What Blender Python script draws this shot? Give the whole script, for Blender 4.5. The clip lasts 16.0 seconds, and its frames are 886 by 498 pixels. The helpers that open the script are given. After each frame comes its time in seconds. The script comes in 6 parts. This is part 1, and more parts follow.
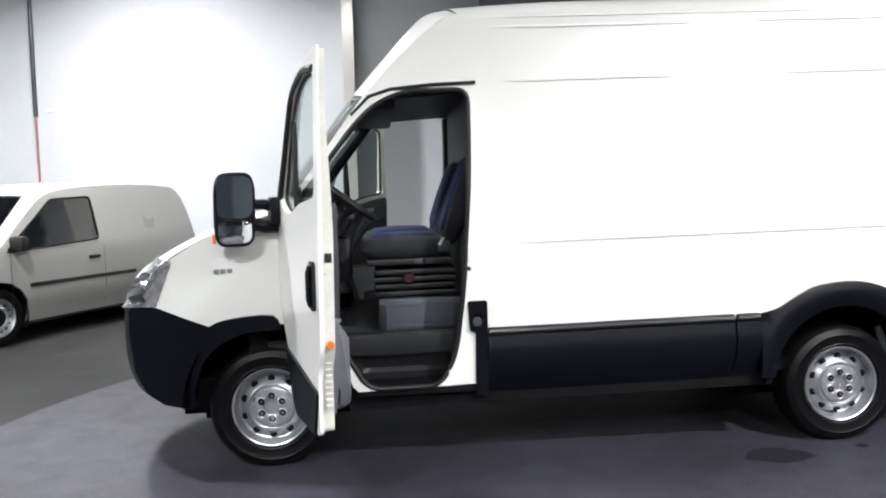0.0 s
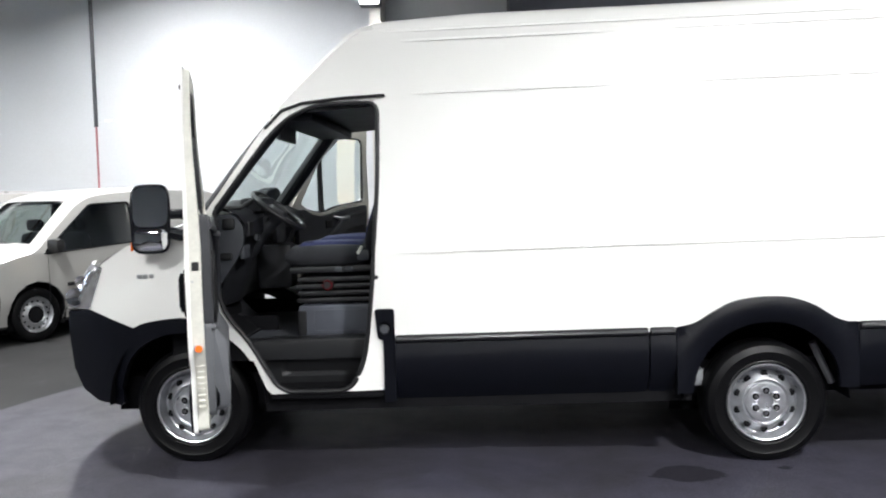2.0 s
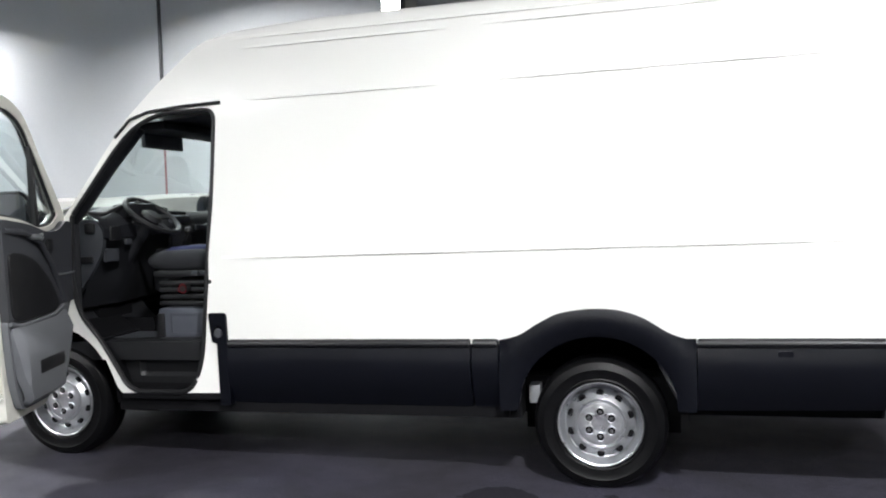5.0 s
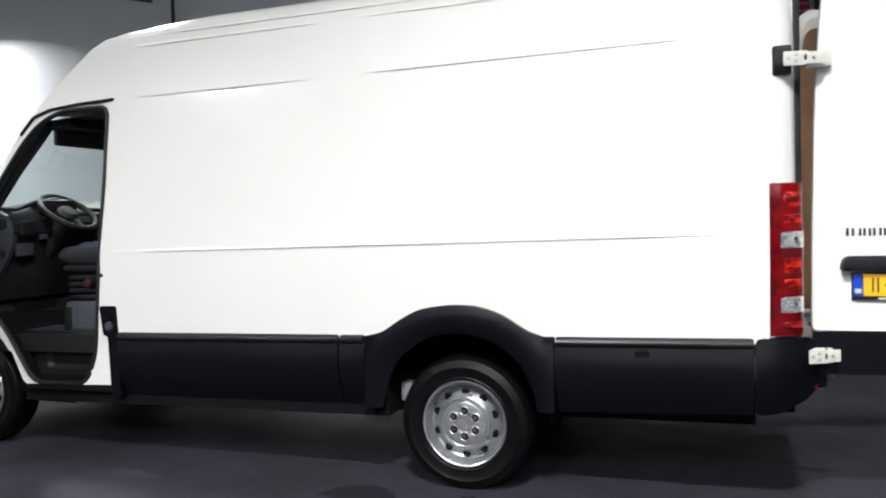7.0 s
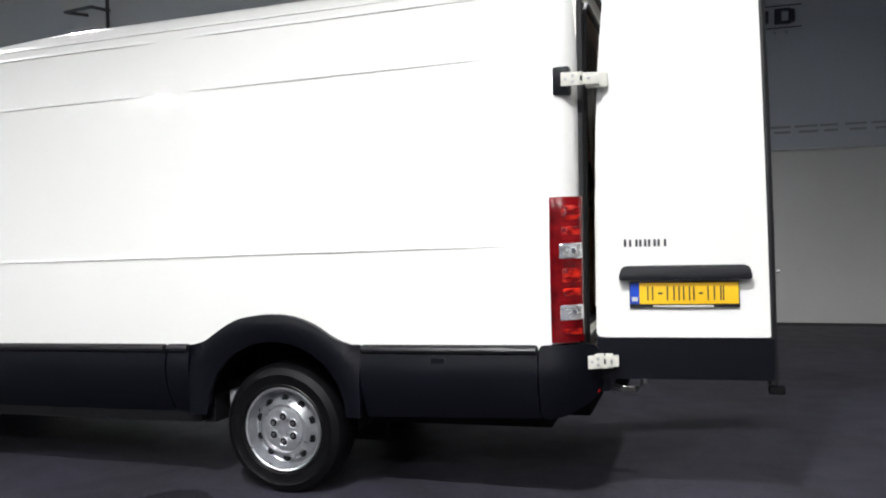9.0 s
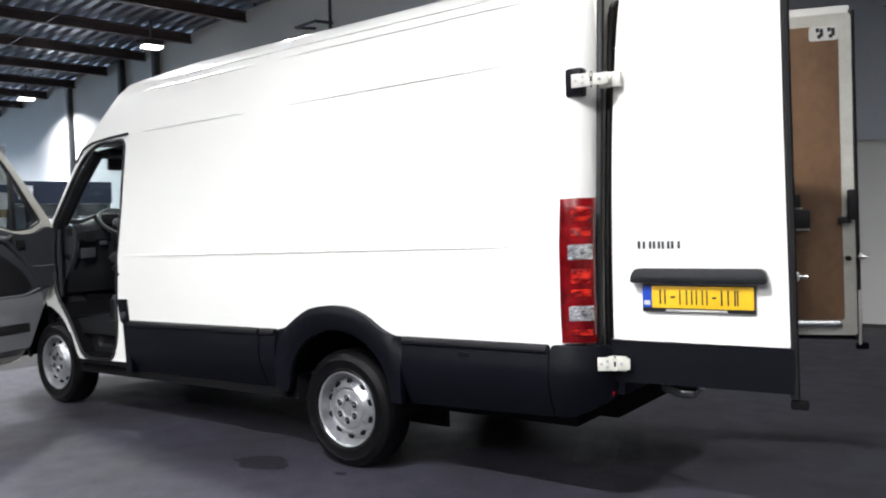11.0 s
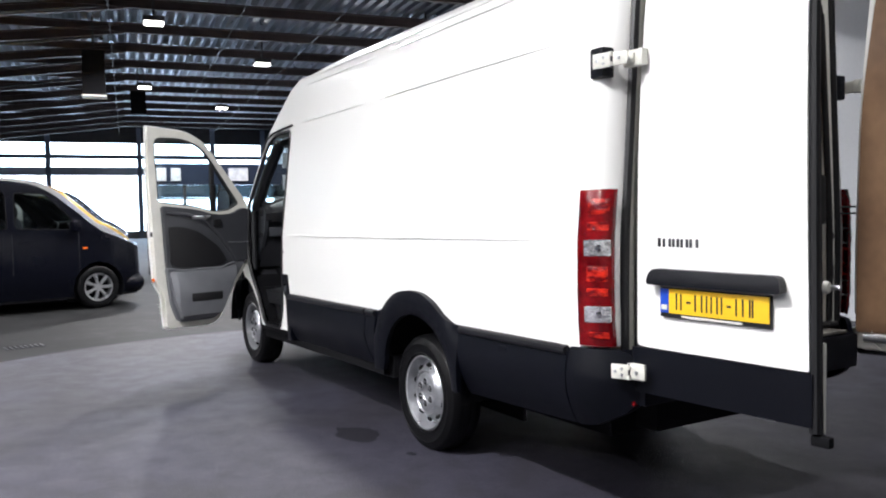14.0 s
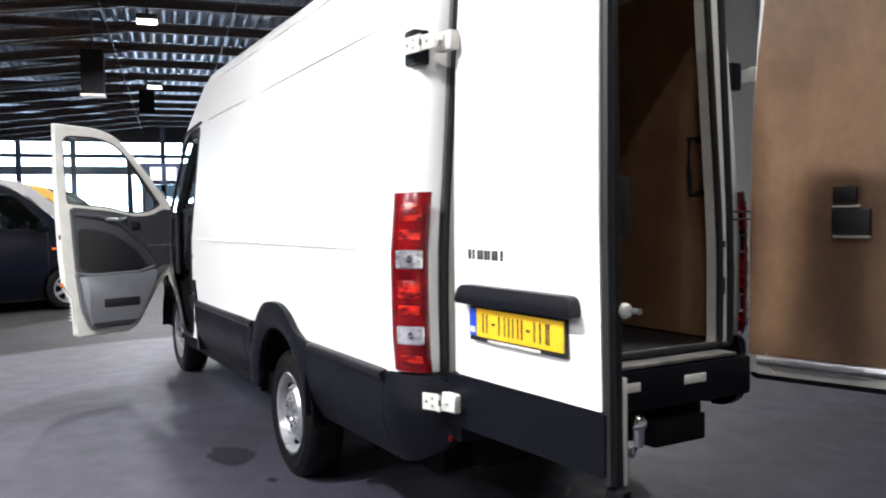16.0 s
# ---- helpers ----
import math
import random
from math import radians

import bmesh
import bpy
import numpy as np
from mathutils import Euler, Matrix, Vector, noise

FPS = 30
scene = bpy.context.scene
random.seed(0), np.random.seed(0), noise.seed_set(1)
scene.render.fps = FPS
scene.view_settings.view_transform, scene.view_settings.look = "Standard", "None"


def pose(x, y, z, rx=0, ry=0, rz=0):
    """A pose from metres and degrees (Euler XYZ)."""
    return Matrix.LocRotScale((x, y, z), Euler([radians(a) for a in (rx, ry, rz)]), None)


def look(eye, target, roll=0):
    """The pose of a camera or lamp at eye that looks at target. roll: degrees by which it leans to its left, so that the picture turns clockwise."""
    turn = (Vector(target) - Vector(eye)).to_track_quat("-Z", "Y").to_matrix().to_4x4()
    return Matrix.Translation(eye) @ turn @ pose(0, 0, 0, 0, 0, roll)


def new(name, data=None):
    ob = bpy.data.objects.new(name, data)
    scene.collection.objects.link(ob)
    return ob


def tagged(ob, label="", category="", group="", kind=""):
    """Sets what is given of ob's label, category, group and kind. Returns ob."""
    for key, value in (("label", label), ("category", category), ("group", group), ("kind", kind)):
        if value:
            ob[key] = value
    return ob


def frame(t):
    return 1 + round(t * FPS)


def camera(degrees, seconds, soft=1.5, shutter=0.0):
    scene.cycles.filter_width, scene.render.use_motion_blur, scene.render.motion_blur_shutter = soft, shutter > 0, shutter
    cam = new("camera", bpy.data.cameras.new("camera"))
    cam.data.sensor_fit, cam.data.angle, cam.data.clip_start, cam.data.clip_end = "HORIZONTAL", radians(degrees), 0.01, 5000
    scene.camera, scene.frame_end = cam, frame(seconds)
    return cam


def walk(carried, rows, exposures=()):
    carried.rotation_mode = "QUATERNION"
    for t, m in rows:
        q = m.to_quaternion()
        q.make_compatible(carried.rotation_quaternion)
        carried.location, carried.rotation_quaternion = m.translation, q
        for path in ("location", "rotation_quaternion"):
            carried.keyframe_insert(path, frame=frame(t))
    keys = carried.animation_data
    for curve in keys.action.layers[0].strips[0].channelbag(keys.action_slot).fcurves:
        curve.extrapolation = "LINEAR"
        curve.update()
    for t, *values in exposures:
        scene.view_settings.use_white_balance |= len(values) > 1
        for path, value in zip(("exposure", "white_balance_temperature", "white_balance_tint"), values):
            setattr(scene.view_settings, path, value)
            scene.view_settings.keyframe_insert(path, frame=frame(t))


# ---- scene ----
K = 1.067  # the plan is drawn in units of 1.067 m
cam = camera(57.5, 16.0, soft=2.0, shutter=0.3)
PATH = [
    (0, (0.618, -4.407, 1.527), (0.783, -2.419, 1.385), -1.4),
    (0.5, (0.894, -4.433, 1.53), (0.967, -2.439, 1.404), -1.7),
    (1, (1.169, -4.468, 1.533), (1.157, -2.473, 1.4), -1.55),
    (1.5, (1.432, -4.502, 1.545), (1.328, -2.509, 1.419), -1.1),
    (2, (1.729, -4.517, 1.547), (1.631, -2.524, 1.417), -1.3),
    (2.5, (2.023, -4.504, 1.555), (1.85, -2.516, 1.427), -0.8),
    (3, (2.352, -4.463, 1.562), (2.155, -2.478, 1.422), -1.35),
    (3.5, (2.68, -4.37, 1.563), (2.397, -2.396, 1.416), -1.7),
    (6, (4.081, -3.996, 1.441), (3.538, -2.073, 1.353), -1.3),
    (6.5, (4.326, -3.901, 1.42), (3.75, -1.988, 1.317), -1.4),
    (7, (4.546, -3.804, 1.401), (3.897, -1.914, 1.319), -1.3),
    (7.5, (4.749, -3.753, 1.387), (4.234, -1.822, 1.315), -1.4),
    (8, (4.965, -3.731, 1.377), (4.466, -1.795, 1.314), -1.7),
    (10.5, (6.239, -3.481, 1.421), (5.212, -1.766, 1.359), -1.4),
    (11, (6.548, -3.346, 1.423), (5.363, -1.737, 1.354), -1.6),
    (11.5, (6.794, -3.204, 1.428), (5.443, -1.731, 1.343), -1.3),
    (12, (6.99, -3.078, 1.429), (5.52, -1.724, 1.345), -1.2),
    (12.5, (7.15, -2.919, 1.431), (5.58, -1.684, 1.339), -1.0),
    (13, (7.287, -2.738, 1.436), (5.624, -1.631, 1.344), -1.1),
    (13.5, (7.381, -2.536, 1.435), (5.722, -1.423, 1.34), -0.8),
    (14, (7.44, -2.318, 1.443), (5.735, -1.278, 1.341), -0.8),
    (14.5, (7.476, -2.095, 1.452), (5.734, -1.119, 1.347), -0.8),
    (15, (7.493, -1.843, 1.453), (5.747, -0.873, 1.351), -0.7),
    (15.5, (7.517, -1.576, 1.453), (5.759, -0.627, 1.352), -0.6),
    (16, (7.541, -1.295, 1.455), (5.789, -0.336, 1.352), -0.7),
]
EXPOSURES = [(0, 0.04, 6500, 10), (3.5, 0.02, 6500, 10), (6, -0.1, 6500, 10), (7.5, -0.26, 6500, 10), (8, -0.26, 6500, 10), (10.5, -0.1, 6480, 11), (11.5, -0.03, 6480, 11), (13, 0.0, 6440, 13), (14.5, 0.06, 6450, 13.5), (15.3, 0.18, 6450, 13.5), (16, 0.34, 6450, 13.5)]
walk(cam, [(t, look(Vector(eye) * K, Vector(target) * K, roll)) for t, eye, target, roll in PATH], EXPOSURES)

# ---- world and light ----
world = bpy.data.worlds.new("sky")
scene.world = world
world.use_nodes = True
sky = world.node_tree.nodes.new("ShaderNodeTexSky")
sky.sky_type, sky.sun_disc = "NISHITA", False
sky.sun_elevation, sky.sun_rotation = radians(35), radians(80)
world.node_tree.links.new(sky.outputs[0], world.node_tree.nodes["Background"].inputs[0])
world.node_tree.nodes["Background"].inputs[1].default_value = 0.15

HALL = radians(10)  # the hall stands turned against the parked van


def hall(u, v, z=0.0):
    """A place in the hall: u metres-units along its length, v across it."""
    return Vector((-math.cos(HALL) * u + math.sin(HALL) * v, math.sin(HALL) * u + math.cos(HALL) * v, z))


LAMP_POWER = 850.0
# place along and across the hall, and strength
# the last two on this row are unseen, added to light the van's rear
LAMPS = [(11.07, -0.3, 1.0), (20.8, -0.3, 1.0), (15.4, 2.7, 1.0), (25.7, 2.7, 1.0), (10.7, 5.85, 0.4), (19.8, 5.9, 1.0), (3.7, 4.5, 0.72), (2.45, 0.65, 0.45), (-5.2, 2.7, 0.13), (-8.4, -0.3, 0.1),
         # all but (-5.2, -3.3) here are unseen lamps added as fill
         (5.1, -3.3, 0.16), (-5.2, -3.3, 1.0), (1.4, -6.3, 0.92), (-8.3, -6.3, 0.74), (11.0, -6.3, 1.1), (-3.6, -9.3, 1.35)]


# ---- materials ----
def material(name, colour, rough=0.5, metal=0.0, vary=0.08, scale=6.0, bump=0.0, fine=60.0, coat=0.0, stretch=(1, 1, 1), second=None, spread=(0.35, 0.65), transmission=0.0, emit=0.0, rough_vary=0.08, shine=0.5):
    m = bpy.data.materials.new(name)
    m.use_nodes = True
    t = m.node_tree
    b = t.nodes["Principled BSDF"]
    b.inputs["Roughness"].default_value, b.inputs["Metallic"].default_value = rough, metal
    b.inputs["Coat Weight"].default_value = coat
    b.inputs["Specular IOR Level"].default_value = shine
    b.inputs["Coat Roughness"].default_value = 0.06
    b.inputs["Transmission Weight"].default_value = transmission
    if emit:
        b.inputs["Emission Color"].default_value = (*colour, 1)
        b.inputs["Emission Strength"].default_value = emit
    co = t.nodes.new("ShaderNodeTexCoord")
    mp = t.nodes.new("ShaderNodeMapping")
    mp.inputs["Scale"].default_value = stretch
    t.links.new(co.outputs["Object"], mp.inputs[0])
    big, small = t.nodes.new("ShaderNodeTexNoise"), t.nodes.new("ShaderNodeTexNoise")
    big.inputs["Scale"].default_value, big.inputs["Detail"].default_value = scale, 6
    small.inputs["Scale"].default_value, small.inputs["Detail"].default_value = fine, 3
    t.links.new(mp.outputs[0], big.inputs[0])
    t.links.new(mp.outputs[0], small.inputs[0])
    ramp = t.nodes.new("ShaderNodeValToRGB")
    dark = second or tuple(c * (1 - vary) for c in colour)
    ramp.color_ramp.elements[0].position, ramp.color_ramp.elements[1].position = spread
    ramp.color_ramp.elements[0].color, ramp.color_ramp.elements[1].color = (*dark, 1), (*colour, 1)
    t.links.new(big.outputs["Fac"], ramp.inputs[0])
    mix = t.nodes.new("ShaderNodeMixRGB")
    mix.blend_type = "MULTIPLY"
    mix.inputs[0].default_value = min(1.0, vary * 2)
    t.links.new(ramp.outputs[0], mix.inputs[1])
    t.links.new(small.outputs["Fac"], mix.inputs[2])
    gain = t.nodes.new("ShaderNodeMixRGB")
    gain.blend_type = "MULTIPLY"
    gain.inputs[0].default_value = 1.0
    k = 1 + min(1.0, vary * 2) * 0.9
    gain.inputs[2].default_value = (k, k, k, 1)
    t.links.new(mix.outputs[0], gain.inputs[1])
    t.links.new(gain.outputs[0], b.inputs["Base Color"])
    r = t.nodes.new("ShaderNodeMapRange")
    r.inputs["To Min"].default_value, r.inputs["To Max"].default_value = max(0.02, rough - rough_vary), min(1, rough + rough_vary)
    t.links.new(big.outputs["Fac"], r.inputs[0])
    t.links.new(r.outputs[0], b.inputs["Roughness"])
    if bump:
        n = t.nodes.new("ShaderNodeBump")
        n.inputs["Strength"].default_value, n.inputs["Distance"].default_value = bump, 0.004
        t.links.new(small.outputs["Fac"], n.inputs["Height"])
        t.links.new(n.outputs[0], b.inputs["Normal"])
    return m


WHITE = material("white_car_paint", (0.79, 0.785, 0.755), 0.32, vary=0.02, scale=1.5, coat=0.5, fine=200)
CREAM = material("cream_inner_paint", (0.62, 0.61, 0.55), 0.45, vary=0.1, scale=9)
GLOSS = material("satin_black_plastic", (0.006, 0.006, 0.008), 0.3, vary=0.1, scale=5)
PLASTIC = material("dark_grey_plastic", (0.0018, 0.0023, 0.0048), 0.38, vary=0.2, scale=5, bump=0.25, fine=900, shine=0.22)
TRIM = material("grey_door_plastic", (0.042, 0.045, 0.053), 0.55, vary=0.1, scale=8, bump=0.2, fine=700)
DOORLOW = material("mid_grey_door_plastic", (0.125, 0.13, 0.14), 0.5, vary=0.1, scale=8, bump=0.2, fine=700)
DOORHIGH = material("slate_door_plastic", (0.042, 0.044, 0.05), 0.5, vary=0.12, scale=8, bump=0.2, fine=700)
TRIM_DARK = material("charcoal_interior_plastic", (0.0075, 0.008, 0.0105), 0.6, vary=0.15, scale=8, bump=0.2, fine=700)
STEPDARK = material("black_step_plastic", (0.014, 0.0145, 0.016), 0.45, vary=0.15, scale=7, bump=0.25, fine=500, shine=0.4)
SEATBOX = material("blue_grey_plinth_paint", (0.075, 0.08, 0.098), 0.45, vary=0.12, scale=7, bump=0.1, fine=400)
DASHSIDE = material("slate_dashboard_plastic", (0.036, 0.039, 0.045), 0.5, vary=0.15, scale=7, bump=0.2, fine=600)
RUBBER = material("tyre_rubber", (0.0028, 0.0028, 0.0033), 0.42, vary=0.3, scale=14, bump=0.2, fine=300, shine=0.16)
SEAL = material("black_rubber_seal", (0.008, 0.008, 0.009), 0.5, vary=0.1)
SILVER = material("silver_painted_steel", (0.5, 0.51, 0.53), 0.3, metal=0.85, vary=0.16, scale=16)
GREY = material("grey_partition", (0.16, 0.165, 0.175), 0.6, vary=0.1, scale=2)
STEEL = material("galvanised_steel", (0.45, 0.46, 0.47), 0.35, metal=0.9, vary=0.15, scale=20)
DARKNUT = material("dull_steel_nuts", (0.14, 0.14, 0.15), 0.4, metal=0.8, vary=0.2, scale=30)
WORN = material("worn_sill_metal", (0.22, 0.21, 0.19), 0.5, metal=0.3, vary=0.35, scale=11, bump=0.2, fine=120, second=(0.1, 0.095, 0.085))
CHROME = material("chrome", (0.8, 0.8, 0.82), 0.08, metal=1.0, vary=0.02)
BLACK = material("black_underbody", (0.005, 0.005, 0.006), 0.8, vary=0.2, shine=0.1)
FABRIC = material("grey_seat_fabric", (0.014, 0.0145, 0.018), 0.95, vary=0.2, scale=30, bump=0.5, fine=500)
BLUE = material("blue_seat_fabric", (0.018, 0.022, 0.075), 0.95, vary=0.2, scale=30, bump=0.5, fine=500)
RED = material("red_lamp_lens", (0.16, 0.002, 0.004), 0.2, vary=0.25, scale=9, coat=0.12, bump=0.25, fine=50, second=(0.06, 0.0008, 0.002), shine=0.35)
# brighter red than the lens: light caught by the reflector facets, put into colour
REDBRIGHT = material("red_lamp_glint", (0.6, 0.02, 0.008), 0.18, vary=0.35, scale=17, coat=0.15, bump=0.7, fine=90, stretch=(1, 1, 2.2), second=(0.1, 0.001, 0.003), spread=(0.42, 0.68), shine=0.35)
CLEAR = material("clear_lamp_lens", (0.88, 0.88, 0.9), 0.1, metal=0.8, vary=0.25, scale=24, coat=1.0, bump=0.5, fine=60, second=(0.45, 0.44, 0.44))
ORANGE = material("orange_reflector", (0.85, 0.16, 0.02), 0.25, vary=0.05)
YELLOW = material("yellow_plate", (0.85, 0.5, 0.02), 0.35, vary=0.04)
EUBLUE = material("blue_plate_band", (0.01, 0.06, 0.45), 0.35, vary=0.04)
INK = material("dark_lettering", (0.02, 0.02, 0.022), 0.4, vary=0.05)
PLY = material("brown_plywood", (0.24, 0.135, 0.068), 0.5, vary=0.14, scale=2.4, stretch=(1, 1, 0.7), second=(0.14, 0.074, 0.038), fine=25, bump=0.08)
WALL = material("white_painted_wall", (0.5, 0.515, 0.535), 0.6, vary=0.05, scale=0.8, bump=0.1, fine=30)
WALL_LOW = material("grey_lower_wall_panel", (0.62, 0.615, 0.60), 0.55, vary=0.06, scale=0.9)
WALL_WARM = material("warm_white_wall", (0.72, 0.71, 0.67), 0.6, vary=0.05, scale=0.8)


def ground(name, colour, dark, patch, rough, shine, blotch, grain, spread, grain_mix, relief):
    """A floor surface: blotches, smaller patches and a fine grain over one another."""
    m = bpy.data.materials.new(name)
    m.use_nodes = True
    t = m.node_tree
    b = t.nodes["Principled BSDF"]
    b.inputs["Specular IOR Level"].default_value = shine
    co = t.nodes.new("ShaderNodeTexCoord")
    noises = []
    for scale, detail, warp in ((blotch, 7, 0.6), (blotch * 5.3, 5, 0.3), (grain, 2, 0.0)):
        n = t.nodes.new("ShaderNodeTexNoise")
        n.inputs["Scale"].default_value, n.inputs["Detail"].default_value, n.inputs["Distortion"].default_value = scale, detail, warp
        t.links.new(co.outputs["Object"], n.inputs[0])
        noises.append(n)
    ramp = t.nodes.new("ShaderNodeValToRGB")
    ramp.color_ramp.elements[0].position, ramp.color_ramp.elements[1].position = spread
    ramp.color_ramp.elements[0].color, ramp.color_ramp.elements[1].color = (*dark, 1), (*colour, 1)
    t.links.new(noises[0].outputs["Fac"], ramp.inputs[0])
    small = t.nodes.new("ShaderNodeValToRGB")
    small.color_ramp.elements[0].position, small.color_ramp.elements[1].position = 0.44, 0.7
    small.color_ramp.elements[0].color, small.color_ramp.elements[1].color = (0, 0, 0, 1), (1, 1, 1, 1)
    t.links.new(noises[1].outputs["Fac"], small.inputs[0])
    mix = t.nodes.new("ShaderNodeMixRGB")
    mix.inputs[2].default_value = (*patch, 1)
    scaled = t.nodes.new("ShaderNodeMath")
    scaled.operation = "MULTIPLY"
    scaled.inputs[1].default_value = 0.6
    t.links.new(small.outputs[0], scaled.inputs[0])
    t.links.new(scaled.outputs[0], mix.inputs[0])
    t.links.new(ramp.outputs[0], mix.inputs[1])
    speck = t.nodes.new("ShaderNodeMapRange")
    speck.inputs["From Min"].default_value, speck.inputs["From Max"].default_value = 0.3, 0.7
    speck.inputs["To Min"].default_value, speck.inputs["To Max"].default_value = 1 - grain_mix, 1 + grain_mix
    t.links.new(noises[2].outputs["Fac"], speck.inputs[0])
    fine = t.nodes.new("ShaderNodeVectorMath")
    fine.operation = "MULTIPLY"
    t.links.new(mix.outputs[0], fine.inputs[0])
    t.links.new(speck.outputs[0], fine.inputs[1])
    t.links.new(fine.outputs[0], b.inputs["Base Color"])
    r = t.nodes.new("ShaderNodeMapRange")
    r.inputs["To Min"].default_value, r.inputs["To Max"].default_value = rough - 0.1, rough + 0.12
    t.links.new(noises[1].outputs["Fac"], r.inputs[0])
    t.links.new(r.outputs[0], b.inputs["Roughness"])
    n = t.nodes.new("ShaderNodeBump")
    n.inputs["Strength"].default_value, n.inputs["Distance"].default_value = relief, 0.004
    t.links.new(noises[2].outputs["Fac"], n.inputs["Height"])
    t.links.new(n.outputs[0], b.inputs["Normal"])
    return m


CARPET = ground("anthracite_carpet", (0.029, 0.0278, 0.041), (0.0212, 0.0199, 0.0268), (0.0225, 0.0208, 0.0262), 0.56, 0.32, 0.9, 85, (0.4, 0.58), 0.45, 0.9)
STAIN = material("damp_carpet_stain", (0.016, 0.0153, 0.02), 0.6, vary=0.2, shine=0.1, scale=3, fine=260, bump=0.4)
CONCRETE = ground("worn_grey_concrete", (0.02, 0.02, 0.0202), (0.011, 0.011, 0.0115), (0.033, 0.0327, 0.0325), 0.6, 0.1, 0.75, 45, (0.38, 0.62), 0.16, 0.15)
BEAM = material("dark_red_brown_steel", (0.035, 0.021, 0.021), 0.5, vary=0.25, scale=4)
DECK = material("galvanised_roof_deck", (0.23, 0.245, 0.29), 0.3, metal=0.9, vary=0.25, scale=3)
DARKSTEEL = material("dark_steel", (0.03, 0.031, 0.036), 0.45, vary=0.2, scale=8)
CARWHITE = material("pale_white_paint", (0.3, 0.295, 0.28), 0.3, vary=0.04, scale=2, coat=0.5)
CARNAVY = material("navy_black_paint", (0.0018, 0.0022, 0.005), 0.25, vary=0.1, scale=3, coat=0.04, shine=0.2)
CARYELLOW = material("yellow_car_paint", (0.6, 0.36, 0.03), 0.3, vary=0.05, coat=0.6)
CARDARK = material("dark_car_paint", (0.006, 0.007, 0.009), 0.25, vary=0.1, coat=0.2)
LIGHT = material("lamp_diffuser", (1.0, 0.97, 0.9), 0.5, emit=14.0)


def glass(name, colour, rough=0.02, see=0.75):
    m = bpy.data.materials.new(name)
    m.use_nodes = True
    t = m.node_tree
    t.nodes.clear()
    out, mix, tr, gl, fr, lw = (t.nodes.new(k) for k in ("ShaderNodeOutputMaterial", "ShaderNodeMixShader", "ShaderNodeBsdfTransparent", "ShaderNodeBsdfGlossy", "ShaderNodeMapRange", "ShaderNodeLayerWeight"))
    tr.inputs[0].default_value = (*colour, 1)
    gl.inputs["Roughness"].default_value = rough
    lw.inputs[0].default_value = 0.25
    fr.inputs["To Min"].default_value, fr.inputs["To Max"].default_value = 0.05, 0.75
    t.links.new(lw.outputs["Facing"], fr.inputs[0])
    t.links.new(fr.outputs[0], mix.inputs[0])
    t.links.new(tr.outputs[0], mix.inputs[1])
    t.links.new(gl.outputs[0], mix.inputs[2])
    t.links.new(mix.outputs[0], out.inputs[0])
    return m


GLASS = glass("tinted_car_glass", (0.72, 0.8, 0.79))
CARGLASS = glass("tinted_vehicle_glass", (0.72, 0.79, 0.79))
DARKGLASS = glass("dark_car_glass", (0.1, 0.12, 0.13))
MIRROR = material("mirror_glass", (0.85, 0.86, 0.88), 0.03, metal=1.0, vary=0.01, rough_vary=0.0)


# ---- mesh helpers ----
def part(name, bm, mat, parent=None, label="", angle=35, at=None, rake=0.0, kind="", category=""):
    """Links a bmesh, drawn in plan units, as one mesh object. rake: how much it climbs per unit of x."""
    for v in bm.verts:
        v.co.z += rake * v.co.x
        v.co *= K
    bmesh.ops.recalc_face_normals(bm, faces=bm.faces)
    me = bpy.data.meshes.new(name)
    bm.to_mesh(me)
    bm.free()
    for m in mat if isinstance(mat, (list, tuple)) else [mat]:
        me.materials.append(m)
    me.shade_smooth()
    me.set_sharp_from_angle(angle=radians(angle))
    ob = new(name, me)
    if parent is not None:
        ob.parent = parent
    if at is not None:
        ob.matrix_basis = at
    return tagged(ob, label, category, "", kind)


def thing(name, label, category, at=None, group="", kind=""):
    ob = new(name)
    ob.empty_display_size = 0.2
    if at is not None:
        ob.matrix_basis = at
    return tagged(ob, label, category, group, kind)


def place(x, y, z=0.0, rz=0.0, rx=0.0, ry=0.0):
    return pose(K * x, K * y, K * z, rx, ry, rz)


def box(x0, y0, z0, x1, y1, z1, bevel=0.0, bm=None, steps=2):
    own = bmesh.new()
    bmesh.ops.create_cube(own, size=1)
    for v in own.verts:
        v.co = Vector(((x0 + x1) / 2 + v.co.x * (x1 - x0), (y0 + y1) / 2 + v.co.y * (y1 - y0), (z0 + z1) / 2 + v.co.z * (z1 - z0)))
    if bevel:
        bmesh.ops.bevel(own, geom=own.edges[:], offset=bevel, segments=steps, affect="EDGES", profile=0.6)
    return own if bm is None else merge(bm, own)


def merge(bm, other):
    me = bpy.data.meshes.new("tmp")
    other.to_mesh(me)
    other.free()
    bm.from_mesh(me)
    bpy.data.meshes.remove(me)
    return bm


def lathe(profile, n=48, axis="y"):
    """Turns (radius, offset) pairs about an axis through the origin."""
    bm = bmesh.new()
    rings = []
    for i in range(n):
        a = 2 * math.pi * i / n
        rings.append([bm.verts.new({"y": (r * math.cos(a), o, r * math.sin(a)), "z": (r * math.cos(a), r * math.sin(a), o), "x": (o, r * math.cos(a), r * math.sin(a))}[axis]) for r, o in profile])
    for i in range(n):
        a, b = rings[i], rings[(i + 1) % n]
        for j in range(len(profile) - 1):
            bm.faces.new((a[j], a[j + 1], b[j + 1], b[j]))
    bmesh.ops.remove_doubles(bm, verts=bm.verts, dist=1e-5)
    return bm


